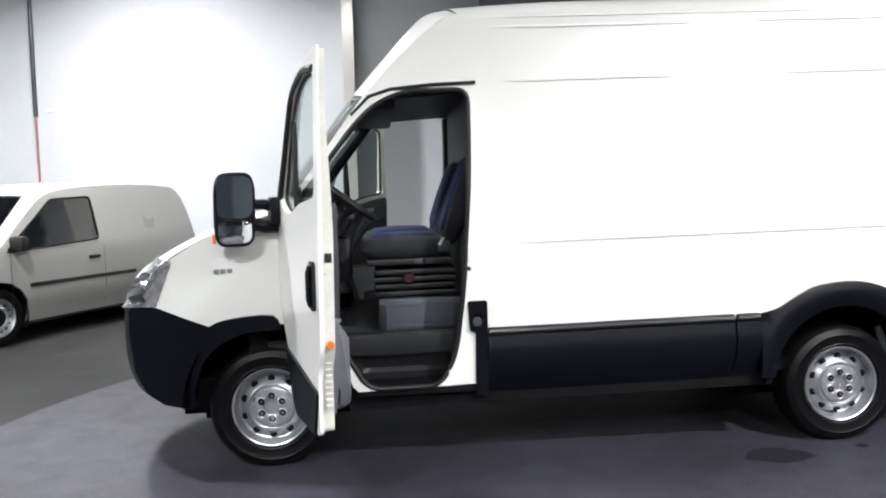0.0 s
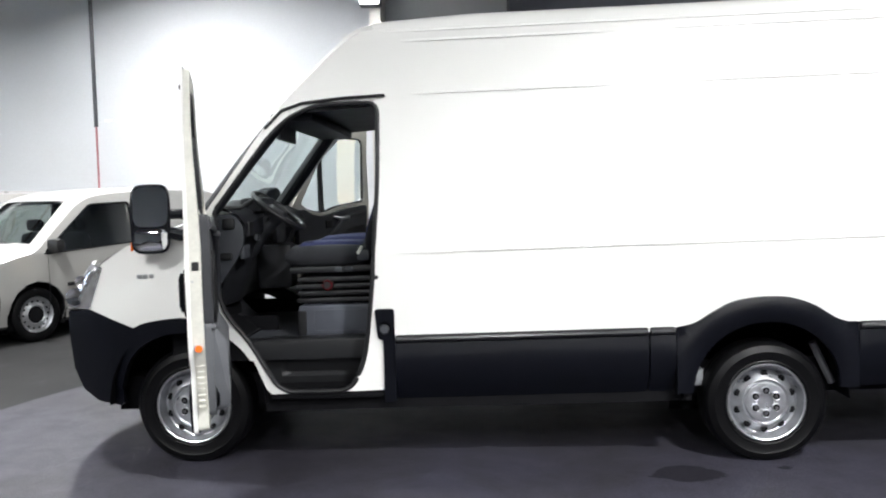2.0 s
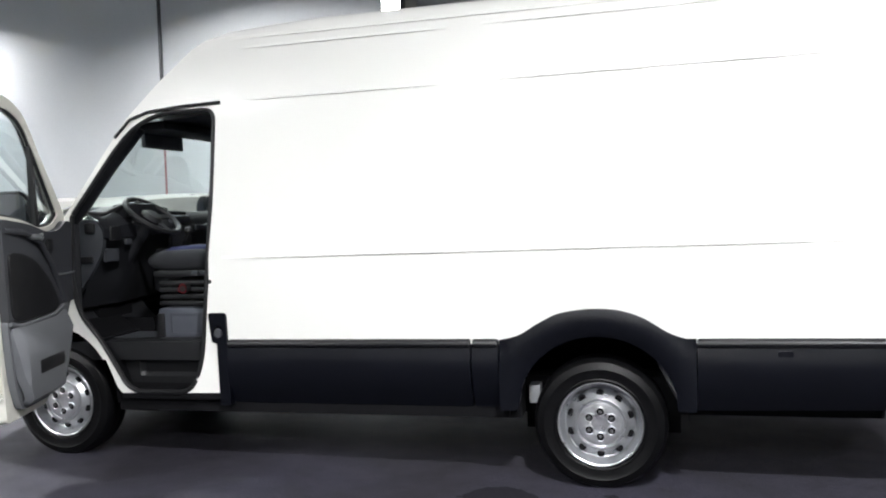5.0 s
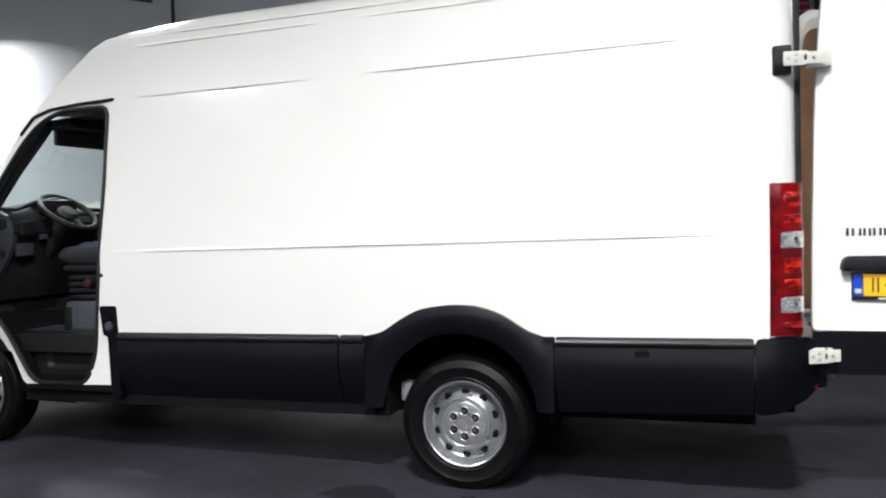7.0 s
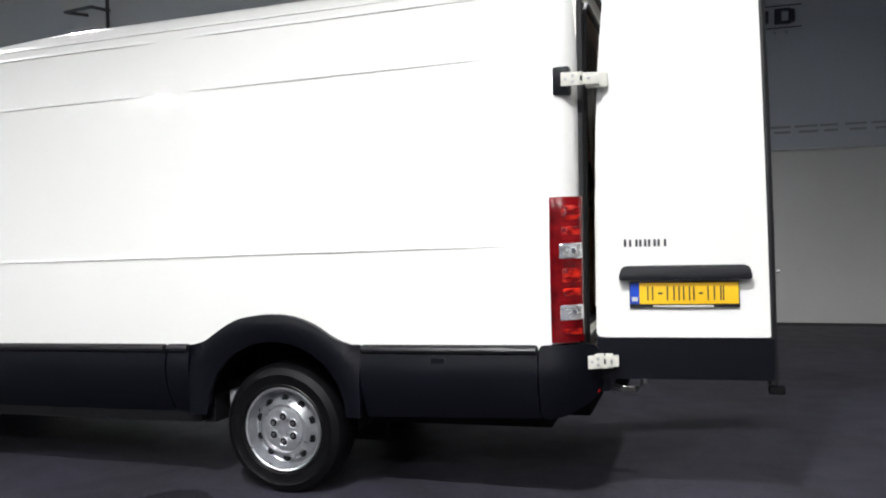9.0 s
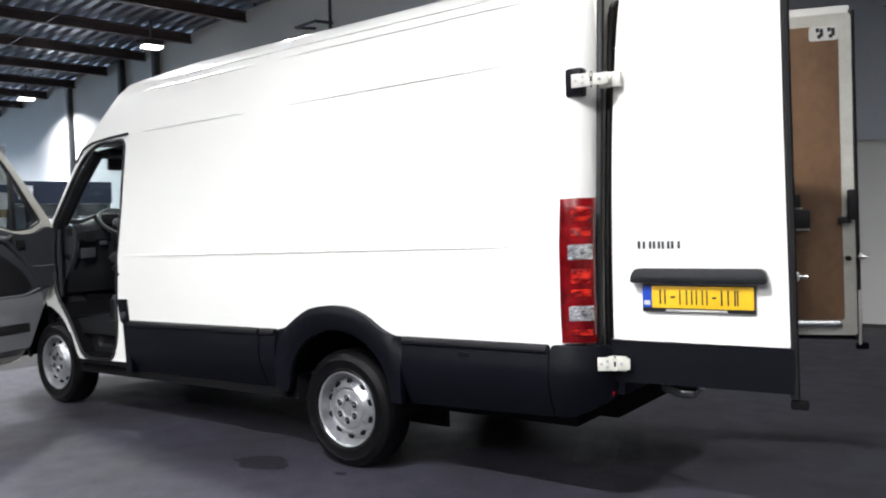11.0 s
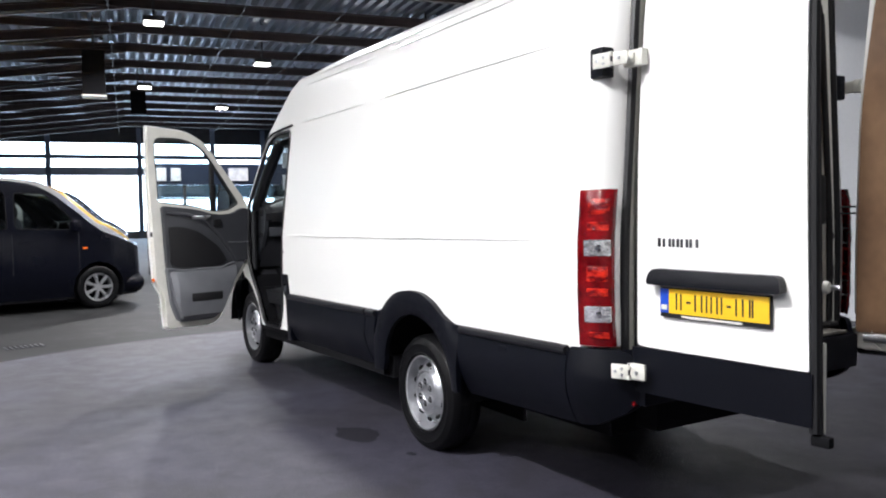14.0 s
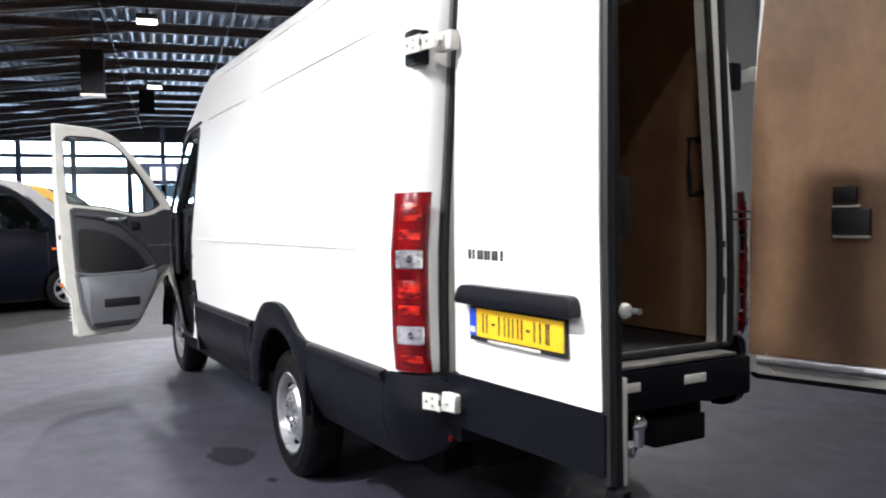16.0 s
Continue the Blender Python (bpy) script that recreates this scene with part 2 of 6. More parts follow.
def moved(bm, m):
    bmesh.ops.transform(bm, matrix=m, verts=bm.verts)
    return bm


def rounded(points, radius=0.04, n=4):
    """A closed outline with its corners rounded; a point may carry a radius of its own."""
    out = []
    for i, p in enumerate(points):
        a, b, c = Vector(points[i - 1][:2]), Vector(p[:2]), Vector(points[(i + 1) % len(points)][:2])
        r = p[2] if len(p) > 2 else radius
        da, dc = (a - b), (c - b)
        r = min(r, da.length * 0.45, dc.length * 0.45)
        if r < 1e-4:
            out.append(tuple(b))
            continue
        p0, p1 = b + da.normalized() * r, b + dc.normalized() * r
        for k in range(n + 1):
            s = k / n
            out.append(tuple(p0 * (1 - s) ** 2 + b * 2 * s * (1 - s) + p1 * s ** 2))
    return out


def sheet(outline, holes=(), depth=lambda x, z: 0.0, levels=(), cuts=(), thick=0.0, to=1.0):
    """A sheet over an outline in x and z, with holes, bent to y = depth(x, z) and given a thickness towards +y (to=1) or -y."""
    bm = bmesh.new()
    for loop in (outline, *holes):
        vs = [bm.verts.new((x, 0, z)) for x, z in loop]
        for i in range(len(vs)):
            bm.edges.new((vs[i - 1], vs[i]))
    bmesh.ops.triangle_fill(bm, edges=bm.edges[:], use_beauty=True)
    for z in levels:
        bmesh.ops.bisect_plane(bm, geom=bm.verts[:] + bm.edges[:] + bm.faces[:], plane_co=(0, 0, z), plane_no=(0, 0, 1), dist=1e-5)
    for x in cuts:
        bmesh.ops.bisect_plane(bm, geom=bm.verts[:] + bm.edges[:] + bm.faces[:], plane_co=(x, 0, 0), plane_no=(1, 0, 0), dist=1e-5)
    for v in bm.verts:
        v.co.y = depth(v.co.x, v.co.z)
    if thick:
        rim = [e for e in bm.edges if e.is_boundary]
        faces = bm.faces[:]
        made = bmesh.ops.duplicate(bm, geom=faces)
        back = {o: c for o, c in made["vert_map"].items() if isinstance(o, bmesh.types.BMVert) and o.index != -5}
        twin = {}
        for o, c in made["vert_map"].items():
            if isinstance(o, bmesh.types.BMVert):
                twin[o] = c
        top = {v for f in faces for v in f.verts}
        for v in top:
            twin[v].co.y += thick * to
        for e in rim:
            a, b = e.verts
            bm.faces.new((a, b, twin[b], twin[a]))
    return bm


def grid(nu, nv, f):
    bm = bmesh.new()
    rows = [[bm.verts.new(f(i / nu, j / nv)) for j in range(nv + 1)] for i in range(nu + 1)]
    for i in range(nu):
        for j in range(nv):
            bm.faces.new((rows[i][j], rows[i + 1][j], rows[i + 1][j + 1], rows[i][j + 1]))
    bmesh.ops.remove_doubles(bm, verts=bm.verts, dist=1e-5)
    return bm


def along(points, s):
    """The point at s (0 to 1) along a list of points, evenly by number."""
    q = s * (len(points) - 1)
    i = min(int(q), len(points) - 2)
    a, b = Vector(points[i]), Vector(points[i + 1])
    return a.lerp(b, q - i)


def smooth_line(points, n=6):
    """Catmull-Rom through the points."""
    ps = [Vector(p) for p in points]
    out = []
    for i in range(len(ps) - 1):
        p0, p1, p2, p3 = ps[max(i - 1, 0)], ps[i], ps[i + 1], ps[min(i + 2, len(ps) - 1)]
        for k in range(n):
            s = k / n
            out.append(0.5 * (2 * p1 + (p2 - p0) * s + (2 * p0 - 5 * p1 + 4 * p2 - p3) * s * s + (3 * p1 - p0 - 3 * p2 + p3) * s ** 3))
    return out + [ps[-1]]


def tube(points, radius, n=8, closed=False):
    bm = bmesh.new()
    ps = [Vector(p) for p in points]
    rings = []
    for i, p in enumerate(ps):
        d = ((ps[(i + 1) % len(ps)] if closed else ps[min(i + 1, len(ps) - 1)]) - (ps[i - 1] if closed or i else ps[0])).normalized()
        side = d.cross(Vector((0, 0, 1)) if abs(d.z) < 0.9 else Vector((1, 0, 0))).normalized()
        up = side.cross(d)
        r = radius[i] if isinstance(radius, (list, tuple)) else radius
        rings.append([bm.verts.new(p + r * (math.cos(2 * math.pi * k / n) * side + math.sin(2 * math.pi * k / n) * up)) for k in range(n)])
    for i in range(len(rings) if closed else len(rings) - 1):
        a, b = rings[i], rings[(i + 1) % len(rings)]
        for k in range(n):
            bm.faces.new((a[k], a[(k + 1) % n], b[(k + 1) % n], b[k]))
    if not closed:
        bm.faces.new(rings[0][::-1])
        bm.faces.new(rings[-1])
    return bm


def lerp_table(table, x):
    if x <= table[0][0]:
        return table[0][1]
    for (a, p), (b, q) in zip(table, table[1:]):
        if x <= b:
            return p + (q - p) * (x - a) / (b - a)
    return table[-1][1]


# ---- the hall ----
def hall_box(name, u0, v0, z0, u1, v1, z1, mat, **tags):
    bm = bmesh.new()
    for z in (z0, z1):
        for u, v in ((u0, v0), (u1, v0), (u1, v1), (u0, v1)):
            bm.verts.new(hall(u, v, z))
    v = bm.verts[:] if bm.verts.ensure_lookup_table() is None else []
    for f in ((3, 2, 1, 0), (4, 5, 6, 7), (0, 1, 5, 4), (1, 2, 6, 5), (2, 3, 7, 6), (3, 0, 4, 7)):
        bm.faces.new([v[i] for i in f])
    return part(name, bm, mat, **tags)


WALL_V = 7.15   # the long wall, in hall units
CEIL = 6.15
FAR_U, NEAR_U, OPEN_V = 40.5, -13.0, -22.0

part("floor", box(-70, -40, -0.2, 25, 40, 0.0), CONCRETE, kind="structure", label="worn light grey concrete showroom floor", category="floor")

# round-edged dark carpet under the van
edge = []
for i in range(33):
    a = radians(222 - 80 * i / 32)
    edge.append((2.35 + 4.4 * math.cos(a), 0.35 + 4.4 * math.sin(a)))
outline = [(14.0, -9.0), (3.2, -9.0)] + edge + [(0.6, 7.2), (14.0, 7.7)]
bm = bmesh.new()
low = [bm.verts.new((x, y, 0.001)) for x, y in outline]
top = [bm.verts.new((x, y, 0.008)) for x, y in outline]
bm.faces.new(top)
for i in range(len(low)):
    bm.faces.new((low[i - 1], low[i], top[i], top[i - 1]))
part("carpet", bm, CARPET, kind="structure", label="anthracite carpet with a curved edge, damp-stained", category="carpet")

# walls
hall_box("wall_north", -0.9, WALL_V, 0, FAR_U, WALL_V + 0.25, CEIL, WALL, kind="structure", label="white painted hall wall", category="wall")
WALL_COOL = material("cool_grey_wall", (0.5, 0.53, 0.59), 0.5, vary=0.06, scale=0.7, bump=0.08, fine=30)
wall_b = box(0.25, 7.85, 2.29, 16.0, 8.1, 6.4)
part("wall_east", wall_b, WALL_COOL, kind="structure", label="cool grey upper wall with dealer lettering", category="wall")
part("wall_east_lower", box(0.25, 7.83, 0, 16.0, 8.1, 2.28), WALL_LOW, kind="structure", label="light grey lower wall panelling", category="wall")
WALL_BEIGE = material("beige_wall_paint", (0.55, 0.53, 0.5), 0.6, vary=0.06, scale=0.8)
part("wall_return", box(0.25, 6.6, 0, 0.4, 8.0, 6.4), WALL_BEIGE, kind="structure", label="beige return wall beside a step in the wall", category="wall")
# both walls below are unseen and added; the south one is white for bounce
hall_box("wall_behind", NEAR_U - 2, OPEN_V, 0, NEAR_U - 1.8, WALL_V + 3, CEIL + 0.4, WALL_WARM, kind="structure", label="plain wall behind the showroom", category="wall")
hall_box("unseen_bounce_wall", NEAR_U - 2, OPEN_V - 0.2, 0, FAR_U, OPEN_V, CEIL + 0.4, WALL, kind="structure", label="plain white wall added out of view for bounce light", category="wall")

# ribbed roof deck, ribs along the hall
bm = bmesh.new()
RIB = 0.28
v, k = OPEN_V, 0
prof = []
while v < WALL_V + 3.0:
    prof += [(v, CEIL), (v + 0.13, CEIL), (v + 0.17, CEIL + 0.11), (v + 0.24, CEIL + 0.11)]
    v += RIB
a = [bm.verts.new(hall(NEAR_U - 2, pv, pz)) for pv, pz in prof]
b = [bm.verts.new(hall(FAR_U, pv, pz)) for pv, pz in prof]
for i in range(len(prof) - 1):
    bm.faces.new((a[i], a[i + 1], b[i + 1], b[i]))
part("ceiling", bm, DECK, kind="structure", label="ribbed galvanised steel roof deck", category="ceiling", angle=20)


def i_beam(name, p, q, height, width, mat, **tags):
    """A rolled steel beam from p to q, its top at their height."""
    p, q = Vector(p), Vector(q)
    d = (q - p).normalized()
    side = d.cross(Vector((0, 0, 1))).normalized()
    bm = bmesh.new()
    f = 0.03
    sec = [(-width / 2, 0), (width / 2, 0), (width / 2, -f), (0.012, -f), (0.012, -height + f), (width / 2, -height + f), (width / 2, -height), (-width / 2, -height), (-width / 2, -height + f), (-0.012, -height + f), (-0.012, -f), (-width / 2, -f)]
    ra = [bm.verts.new(p + side * s + Vector((0, 0, z))) for s, z in sec]
    rb = [bm.verts.new(q + side * s + Vector((0, 0, z))) for s, z in sec]
    for i in range(len(sec)):
        bm.faces.new((ra[i - 1], ra[i], rb[i], rb[i - 1]))
    bm.faces.new(ra)
    bm.faces.new(rb[::-1])
    return part(name, bm, mat, **tags)


KNEE_V, COL_V = -0.9, -7.5
for i in range(20):
    u = -12.0 + 2.6 * i
    beam = thing("roof_beam", "dark red-brown steel roof beam", "beam", group="roof beams", kind="structure")
    i_beam("beam", hall(u, KNEE_V - 0.2, CEIL - 0.02), hall(u, WALL_V, CEIL - 0.02), 0.24, 0.14, BEAM, parent=beam)
    i_beam("haunch", hall(u, COL_V, CEIL - 0.9), hall(u, KNEE_V, CEIL - 0.05), 0.24, 0.14, BEAM, parent=beam)
    i_beam("top_chord", hall(u, OPEN_V, CEIL - 0.04), hall(u, KNEE_V - 0.2, CEIL - 0.04), 0.2, 0.14, BEAM, parent=beam)


# ---- lamps ----
def ceiling_lamp(u, v, z=5.55, power=LAMP_POWER):
    lamp = thing("ceiling_lamp", "white high-bay lamp with a lit diffuser, some added out of view as fill", "lamp", at=Matrix.Translation(hall(u, v, z) * K) @ pose(0, 0, 0, 0, 0, 80), group="hall lamps")
    part("housing", box(-0.22, -0.17, 0.0, 0.22, 0.17, 0.12, 0.02), DARKSTEEL, lamp)
    part("diffuser", box(-0.2, -0.15, -0.05, 0.2, 0.15, -0.004, 0.015), LIGHT, lamp, "glowing white diffuser")
    part("hanger", box(-0.02, -0.02, 0.12, 0.02, 0.02, CEIL - z), DARKSTEEL, lamp)
    data = bpy.data.lights.new("lamp_light", "AREA")
    data.shape, data.size, data.size_y, data.energy = "RECTANGLE", 0.4 * K, 0.3 * K, power
    data.color = (0.98, 0.99, 1.0)
    data.spread = radians(150)
    ob = new("lamp_light", data)
    ob.matrix_basis = Matrix.Translation(hall(u, v, z - 0.07) * K)


# includes the unseen fill lamps
for u, v, strength in LAMPS:
    ceiling_lamp(u, v, power=LAMP_POWER * strength)


# ---- the white van ----
RAKE = 0.017
W = 1.86           # body width
MID = W / 2
SIDE = [(0.28, 0.07), (0.36, 0.03), (0.73, 0.014), (0.85, 0.004), (1.0, 0.0), (1.21, 0.0), (1.35, 0.012), (1.6, 0.034), (1.8, 0.053), (2.09, 0.088), (2.11, 0.092), (2.42, 0.168), (2.5, 0.205), (2.56, 0.26)]


def side(x, z):
    """The van's left skin: y at a place along it and a height."""
    y = lerp_table(SIDE, z)
    if x < 0.1:
        y += 0.2 * ((0.1 - x) / 0.85) ** 2.2
    if x > 4.68:
        y += 0.16 * ((x - 4.68) / 0.22) ** 2.5
    return y


LEVELS = [z for z, _ in SIDE[1:-1]] + [0.5, 0.62, 1.47, 1.7, 1.95, 2.26, 2.34]
CUTS = [-0.6, -0.45, -0.3, -0.15, 0.0, 0.1, 4.68, 4.74]

OPENING = rounded([(0.205, 1.49, 0.02), (0.2, 1.13), (0.24, 0.91, 0.1), (0.37, 0.75, 0.15), (0.53, 0.47, 0.08), (0.6, 0.43, 0.05), (0.96, 0.43, 0.08), (1.045, 0.60, 0.1), (1.095, 0.95, 0.2), (1.145, 1.65, 0.2), (1.148, 2.07, 0.07), (0.8, 2.07, 0.2), (0.64, 2.01, 0.08), (0.52, 1.9, 0.1)], 0.05, 5)


def arch(cx, r, z0, n=18, cz=0.38):
    return [(cx + r * math.cos(math.pi - math.pi * i / n), max(z0, cz + r * math.sin(math.pi * i / n))) for i in range(n + 1)]


def mirror_y(bm):
    for v in bm.verts:
        v.co.y = W - v.co.y
    return bm


van = thing("white_van", "white high-roof delivery van, front and rear doors open, on carpet", "van")

# side skins
front_edge = [(-0.62, 0.93), (-0.6, 1.1), (-0.5, 1.205), (-0.34, 1.3), (-0.1, 1.38), (0.1, 1.43), (0.165, 1.5), (0.345, 1.745), (0.475, 1.925), (0.57, 2.05), (0.76, 2.25), (0.97, 2.44), (1.05, 2.49), (1.12, 2.5)]
outline = front_edge + [(4.75, 2.5), (4.75, 1.44), (4.75, 0.72)] + arch(3.3, 0.47, 0.72, 20)[::-1] + [(1.2, 0.72), (1.2, 0.43), (0.5, 0.42)] + [(0.47, 0.45), (0.40, 0.62)] + arch(0.0, 0.44, 0.62, 18, 0.4)[::-1][2:-1] + [(-0.42, 0.7)]
outline = [p for i, p in enumerate(outline) if i == 0 or (Vector(p) - Vector(outline[i - 1])).length > 0.004]
part("left_side", sheet(outline, [OPENING], side, LEVELS, CUTS, 0.02), WHITE, van, "white painted side panel", rake=RAKE)
part("right_side", mirror_y(sheet(outline, [OPENING], side, LEVELS, CUTS, 0.02)), WHITE, van, "white painted side panel", rake=RAKE)

# roof
def roof_point(s, c):
    yn = 2 * c - 1
    w0, w = abs(yn) ** 2.6, abs(yn) ** (2.6 + 2.6 * min(1, s * 6))
    x = 1.06 + 0.06 * w0 + (4.845 - 1.06 - 0.06 * w0) * s
    return Vector((x, MID + yn * (MID - side(1.12, 2.5) - 0.004), 2.632 - 0.132 * w - 0.03 * max(0, s - 0.93) / 0.07))


part("roof", grid(30, 24, roof_point), WHITE, van, "white high roof", rake=RAKE)

# nose, windscreen and the roof's front, lofted between a middle and an edge profile
MIDDLE = {"bumper": [(-0.82, 0.36), (-0.9, 0.42), (-0.945, 0.6), (-0.945, 0.8), (-0.93, 0.93)],
          "grille": [(-0.93, 0.93), (-0.92, 0.98), (-0.88, 1.05)],
          "bonnet": [(-0.88, 1.05), (-0.8, 1.13), (-0.55, 1.27), (-0.25, 1.39), (0.0, 1.465)],
          "windscreen": [(0.0, 1.465), (0.25, 1.80), (0.49, 2.11)],
          "fairing": [(0.49, 2.11), (0.68, 2.33), (0.87, 2.54), (0.95, 2.605), (1.06, 2.632)]}
EDGE = {"bumper": [(-0.58, 0.385), (-0.69, 0.45), (-0.755, 0.57), (-0.775, 0.8), (-0.77, 0.925)],
        "grille": [(-0.77, 0.925), (-0.73, 1.02), (-0.66, 1.12)],
        "bonnet": [(-0.63, 1.12), (-0.5, 1.215), (-0.3, 1.315), (-0.05, 1.395), (0.12, 1.44)],
        "windscreen": [(0.12, 1.44), (0.345, 1.745), (0.57, 2.05)],
        "fairing": [(0.57, 2.05), (0.76, 2.25), (0.97, 2.44), (1.05, 2.49), (1.12, 2.5)]}


def front(key):
    m, e = [smooth_line([(*p, 0) for p in d[key]], 4) for d in (MIDDLE, EDGE)]

    def f(s, c):
        yn = 2 * c - 1
        w = abs(yn) ** 2.6
        p = along(m, s).lerp(along(e, s), w)
        ys = side(p.x, p.y) + 0.004
        return Vector((p.x, MID + yn * (MID - ys), p.y))
    return f


part("bonnet", grid(16, 28, front("bonnet")), WHITE, van, "white bonnet", rake=RAKE)
part("grille", grid(6, 28, front("grille")), PLASTIC, van, "black grille", rake=RAKE)
part("front_bumper", grid(14, 36, front("bumper")), PLASTIC, van, "dark grey plastic front bumper", rake=RAKE)
part("windscreen", grid(10, 28, front("windscreen")), GLASS, van, "tinted windscreen", rake=RAKE)
part("roof_front", grid(16, 28, front("fairing")), WHITE, van, "white sloping roof front", rake=RAKE)

# bumper ends and arch flares
def proud(d):
    return lambda x, z: side(x, z) - d


def belly(x, z):
    """The sill's face: a groove under the lip, a shallow crown, then turning under."""
    y = side(x, 0.7) - 0.03 + 0.085 * max(0, (0.62 - z) / 0.25) ** 2 + 0.01 * max(0, (z - 0.62) / 0.06)
    return min(y, side(x, 0.7) + 0.05)


bump_side = [(-0.772, 0.92), (-0.6, 0.935), (-0.28, 0.82)] + [(-0.41, 0.6), (-0.395, 0.385), (-0.42, 0.365), (-0.58, 0.385), (-0.69, 0.45), (-0.755, 0.57), (-0.775, 0.75)]
part("bumper_end", sheet(bump_side, [], proud(0.01), LEVELS, CUTS, 0.03), PLASTIC, van, rake=RAKE)
part("bumper_end", mirror_y(sheet(bump_side, [], proud(0.01), LEVELS, CUTS, 0.03)), PLASTIC, van, rake=RAKE)
outer = [(-0.46, 0.5), (-0.44, 0.7), (-0.30, 0.83), (-0.16, 0.872), (0.05, 0.88), (0.085, 0.80)]
inner = [(0.03, 0.80), (-0.1, 0.79), (-0.24, 0.73), (-0.34, 0.63), (-0.4, 0.47)]
flare = [(p.x, p.y) for p in smooth_line([(*p, 0) for p in outer], 3)] + [(p.x, p.y) for p in smooth_line([(*p, 0) for p in inner], 3)]
for flip in (False, True):
    bm = sheet(flare, [], proud(0.028), LEVELS, CUTS, 0.06)
    part("front_arch_flare", mirror_y(bm) if flip else bm, PLASTIC, van, "dark plastic wheel arch lip", rake=RAKE)
    big = [(2.80, 0.74), (2.9, 0.765), (3.0, 0.825), (3.1, 0.875), (3.2, 0.895), (3.3, 0.902), (3.42, 0.892), (3.54, 0.85), (3.66, 0.775), (3.74, 0.745), (3.79, 0.745), (3.79, 0.38), (3.70, 0.38)]
    big = [(p.x, p.y) for p in smooth_line([(*p, 0) for p in big[:10]], 4)] + big[10:]
    hole = [(3.3 + 0.40 * math.cos(a), 0.39 + 0.37 * math.sin(a)) for a in [math.pi * i / 16 for i in range(1, 16)]]
    
    def swell(x, z):
        """Rounded across the arch lip, flat below it."""
        r = math.hypot(x - 3.3, (z - 0.39) * 1.08)
        return side(x, z) - 0.012 - 0.034 * math.sin(math.pi * min(1, max(0, (r - 0.385) / 0.19))) ** 0.7
    bm = sheet(big + hole + [(2.91, 0.45), (2.89, 0.37), (2.80, 0.37)], [], swell, [0.42 + 0.04 * i for i in range(12)], [2.82 + 0.04 * i for i in range(25)], 0.03)
    part("rear_arch_flare", mirror_y(bm) if flip else bm, PLASTIC, van, "dark plastic rear wheel arch flare", rake=RAKE)
    # rocker cladding in sections
    for x0, x1 in ((1.225, 2.645), (2.655, 2.795), (3.795, 4.685)):
        bm = sheet(rounded([(x0, 0.37), (x1, 0.37 if x1 < 4 else 0.39), (x1, 0.745), (x0, 0.745)], 0.012, 2), [], belly, [0.4, 0.44, 0.48, 0.52, 0.56, 0.6, 0.635, 0.66, 0.675, 0.69], CUTS, 0.03)
        part("sill_cladding", mirror_y(bm) if flip else bm, PLASTIC, van, "dark grey plastic sill cladding", rake=RAKE)
        lip = tube([(x0 + 0.006 + (x1 - x0 - 0.012) * i / 6, side(x0 + (x1 - x0) * i / 6, 0.725) - 0.012, 0.722) for i in range(7)], 0.021, 10)
        part("cladding_lip", mirror_y(lip) if flip else lip, GLOSS, van, "satin black rounded lip", rake=RAKE)
    bm = sheet(rounded([(4.692, 0.385), (4.8, 0.4), (4.93, 0.47), (4.97, 0.53), (4.97, 0.68), (4.93, 0.74), (4.692, 0.745)], 0.03), [], lambda x, z: belly(4.6, z) + 0.17 * max(0, (x - 4.7) / 0.27) ** 2.2, [0.42, 0.46, 0.5, 0.54, 0.58, 0.62, 0.66, 0.7], [4.74, 4.78, 4.82, 4.86, 4.9, 4.94], 0.04)
    part("rear_bumper_corner", mirror_y(bm) if flip else bm, PLASTIC, van, "dark plastic bumper corner", rake=RAKE)
    # inner sill below the cladding
    bm = box(0.45, 0.07, 0.31, 2.9, 0.25, 0.45)
    part("underbody_sill", mirror_y(bm) if flip else bm, BLACK, van, rake=RAKE)

# fuel filler box behind the driver's door
bm = sheet(rounded([(1.155, 0.36), (1.222, 0.36), (1.222, 0.9, 0.02), (1.11, 0.9, 0.02), (1.125, 0.73), (1.155, 0.72)], 0.01), [[(1.168 + 0.033 * math.cos(a), 0.79 + 0.038 * math.sin(a)) for a in [2 * math.pi * i / 16 for i in range(16)]]], proud(0.014), [], [], 0.05)
part("filler_panel", bm, PLASTIC, van, "dark plastic fuel filler panel", rake=RAKE)
part("filler_cap", moved(lathe([(0.0, -0.012), (0.024, -0.01), (0.027, 0.0), (0.027, 0.02)], 20), Matrix.Translation((1.164, side(1.16, 0.784) - 0.004, 0.782))), TRIM, van, "dark grey fuel cap", rake=RAKE)
part("filler_recess", moved(lathe([(0.0, -0.003), (0.045, -0.003), (0.046, 0.004)], 20), Matrix.Translation((1.168, side(1.16, 0.79), 0.79))), BLACK, van, rake=RAKE)
part("side_bolt", moved(lathe([(0.0, -0.008), (0.012, -0.006), (0.013, 0.01)], 14), Matrix.Translation((1.125, side(1.12, 1.08), 1.08))), SEAL, van, rake=RAKE)
part("side_marker", sheet(rounded([(4.165, 0.61), (4.235, 0.61), (4.235, 0.685), (4.165, 0.685)], 0.012), [], proud(0.026), [], [], 0.02), PLASTIC, van, rake=RAKE)


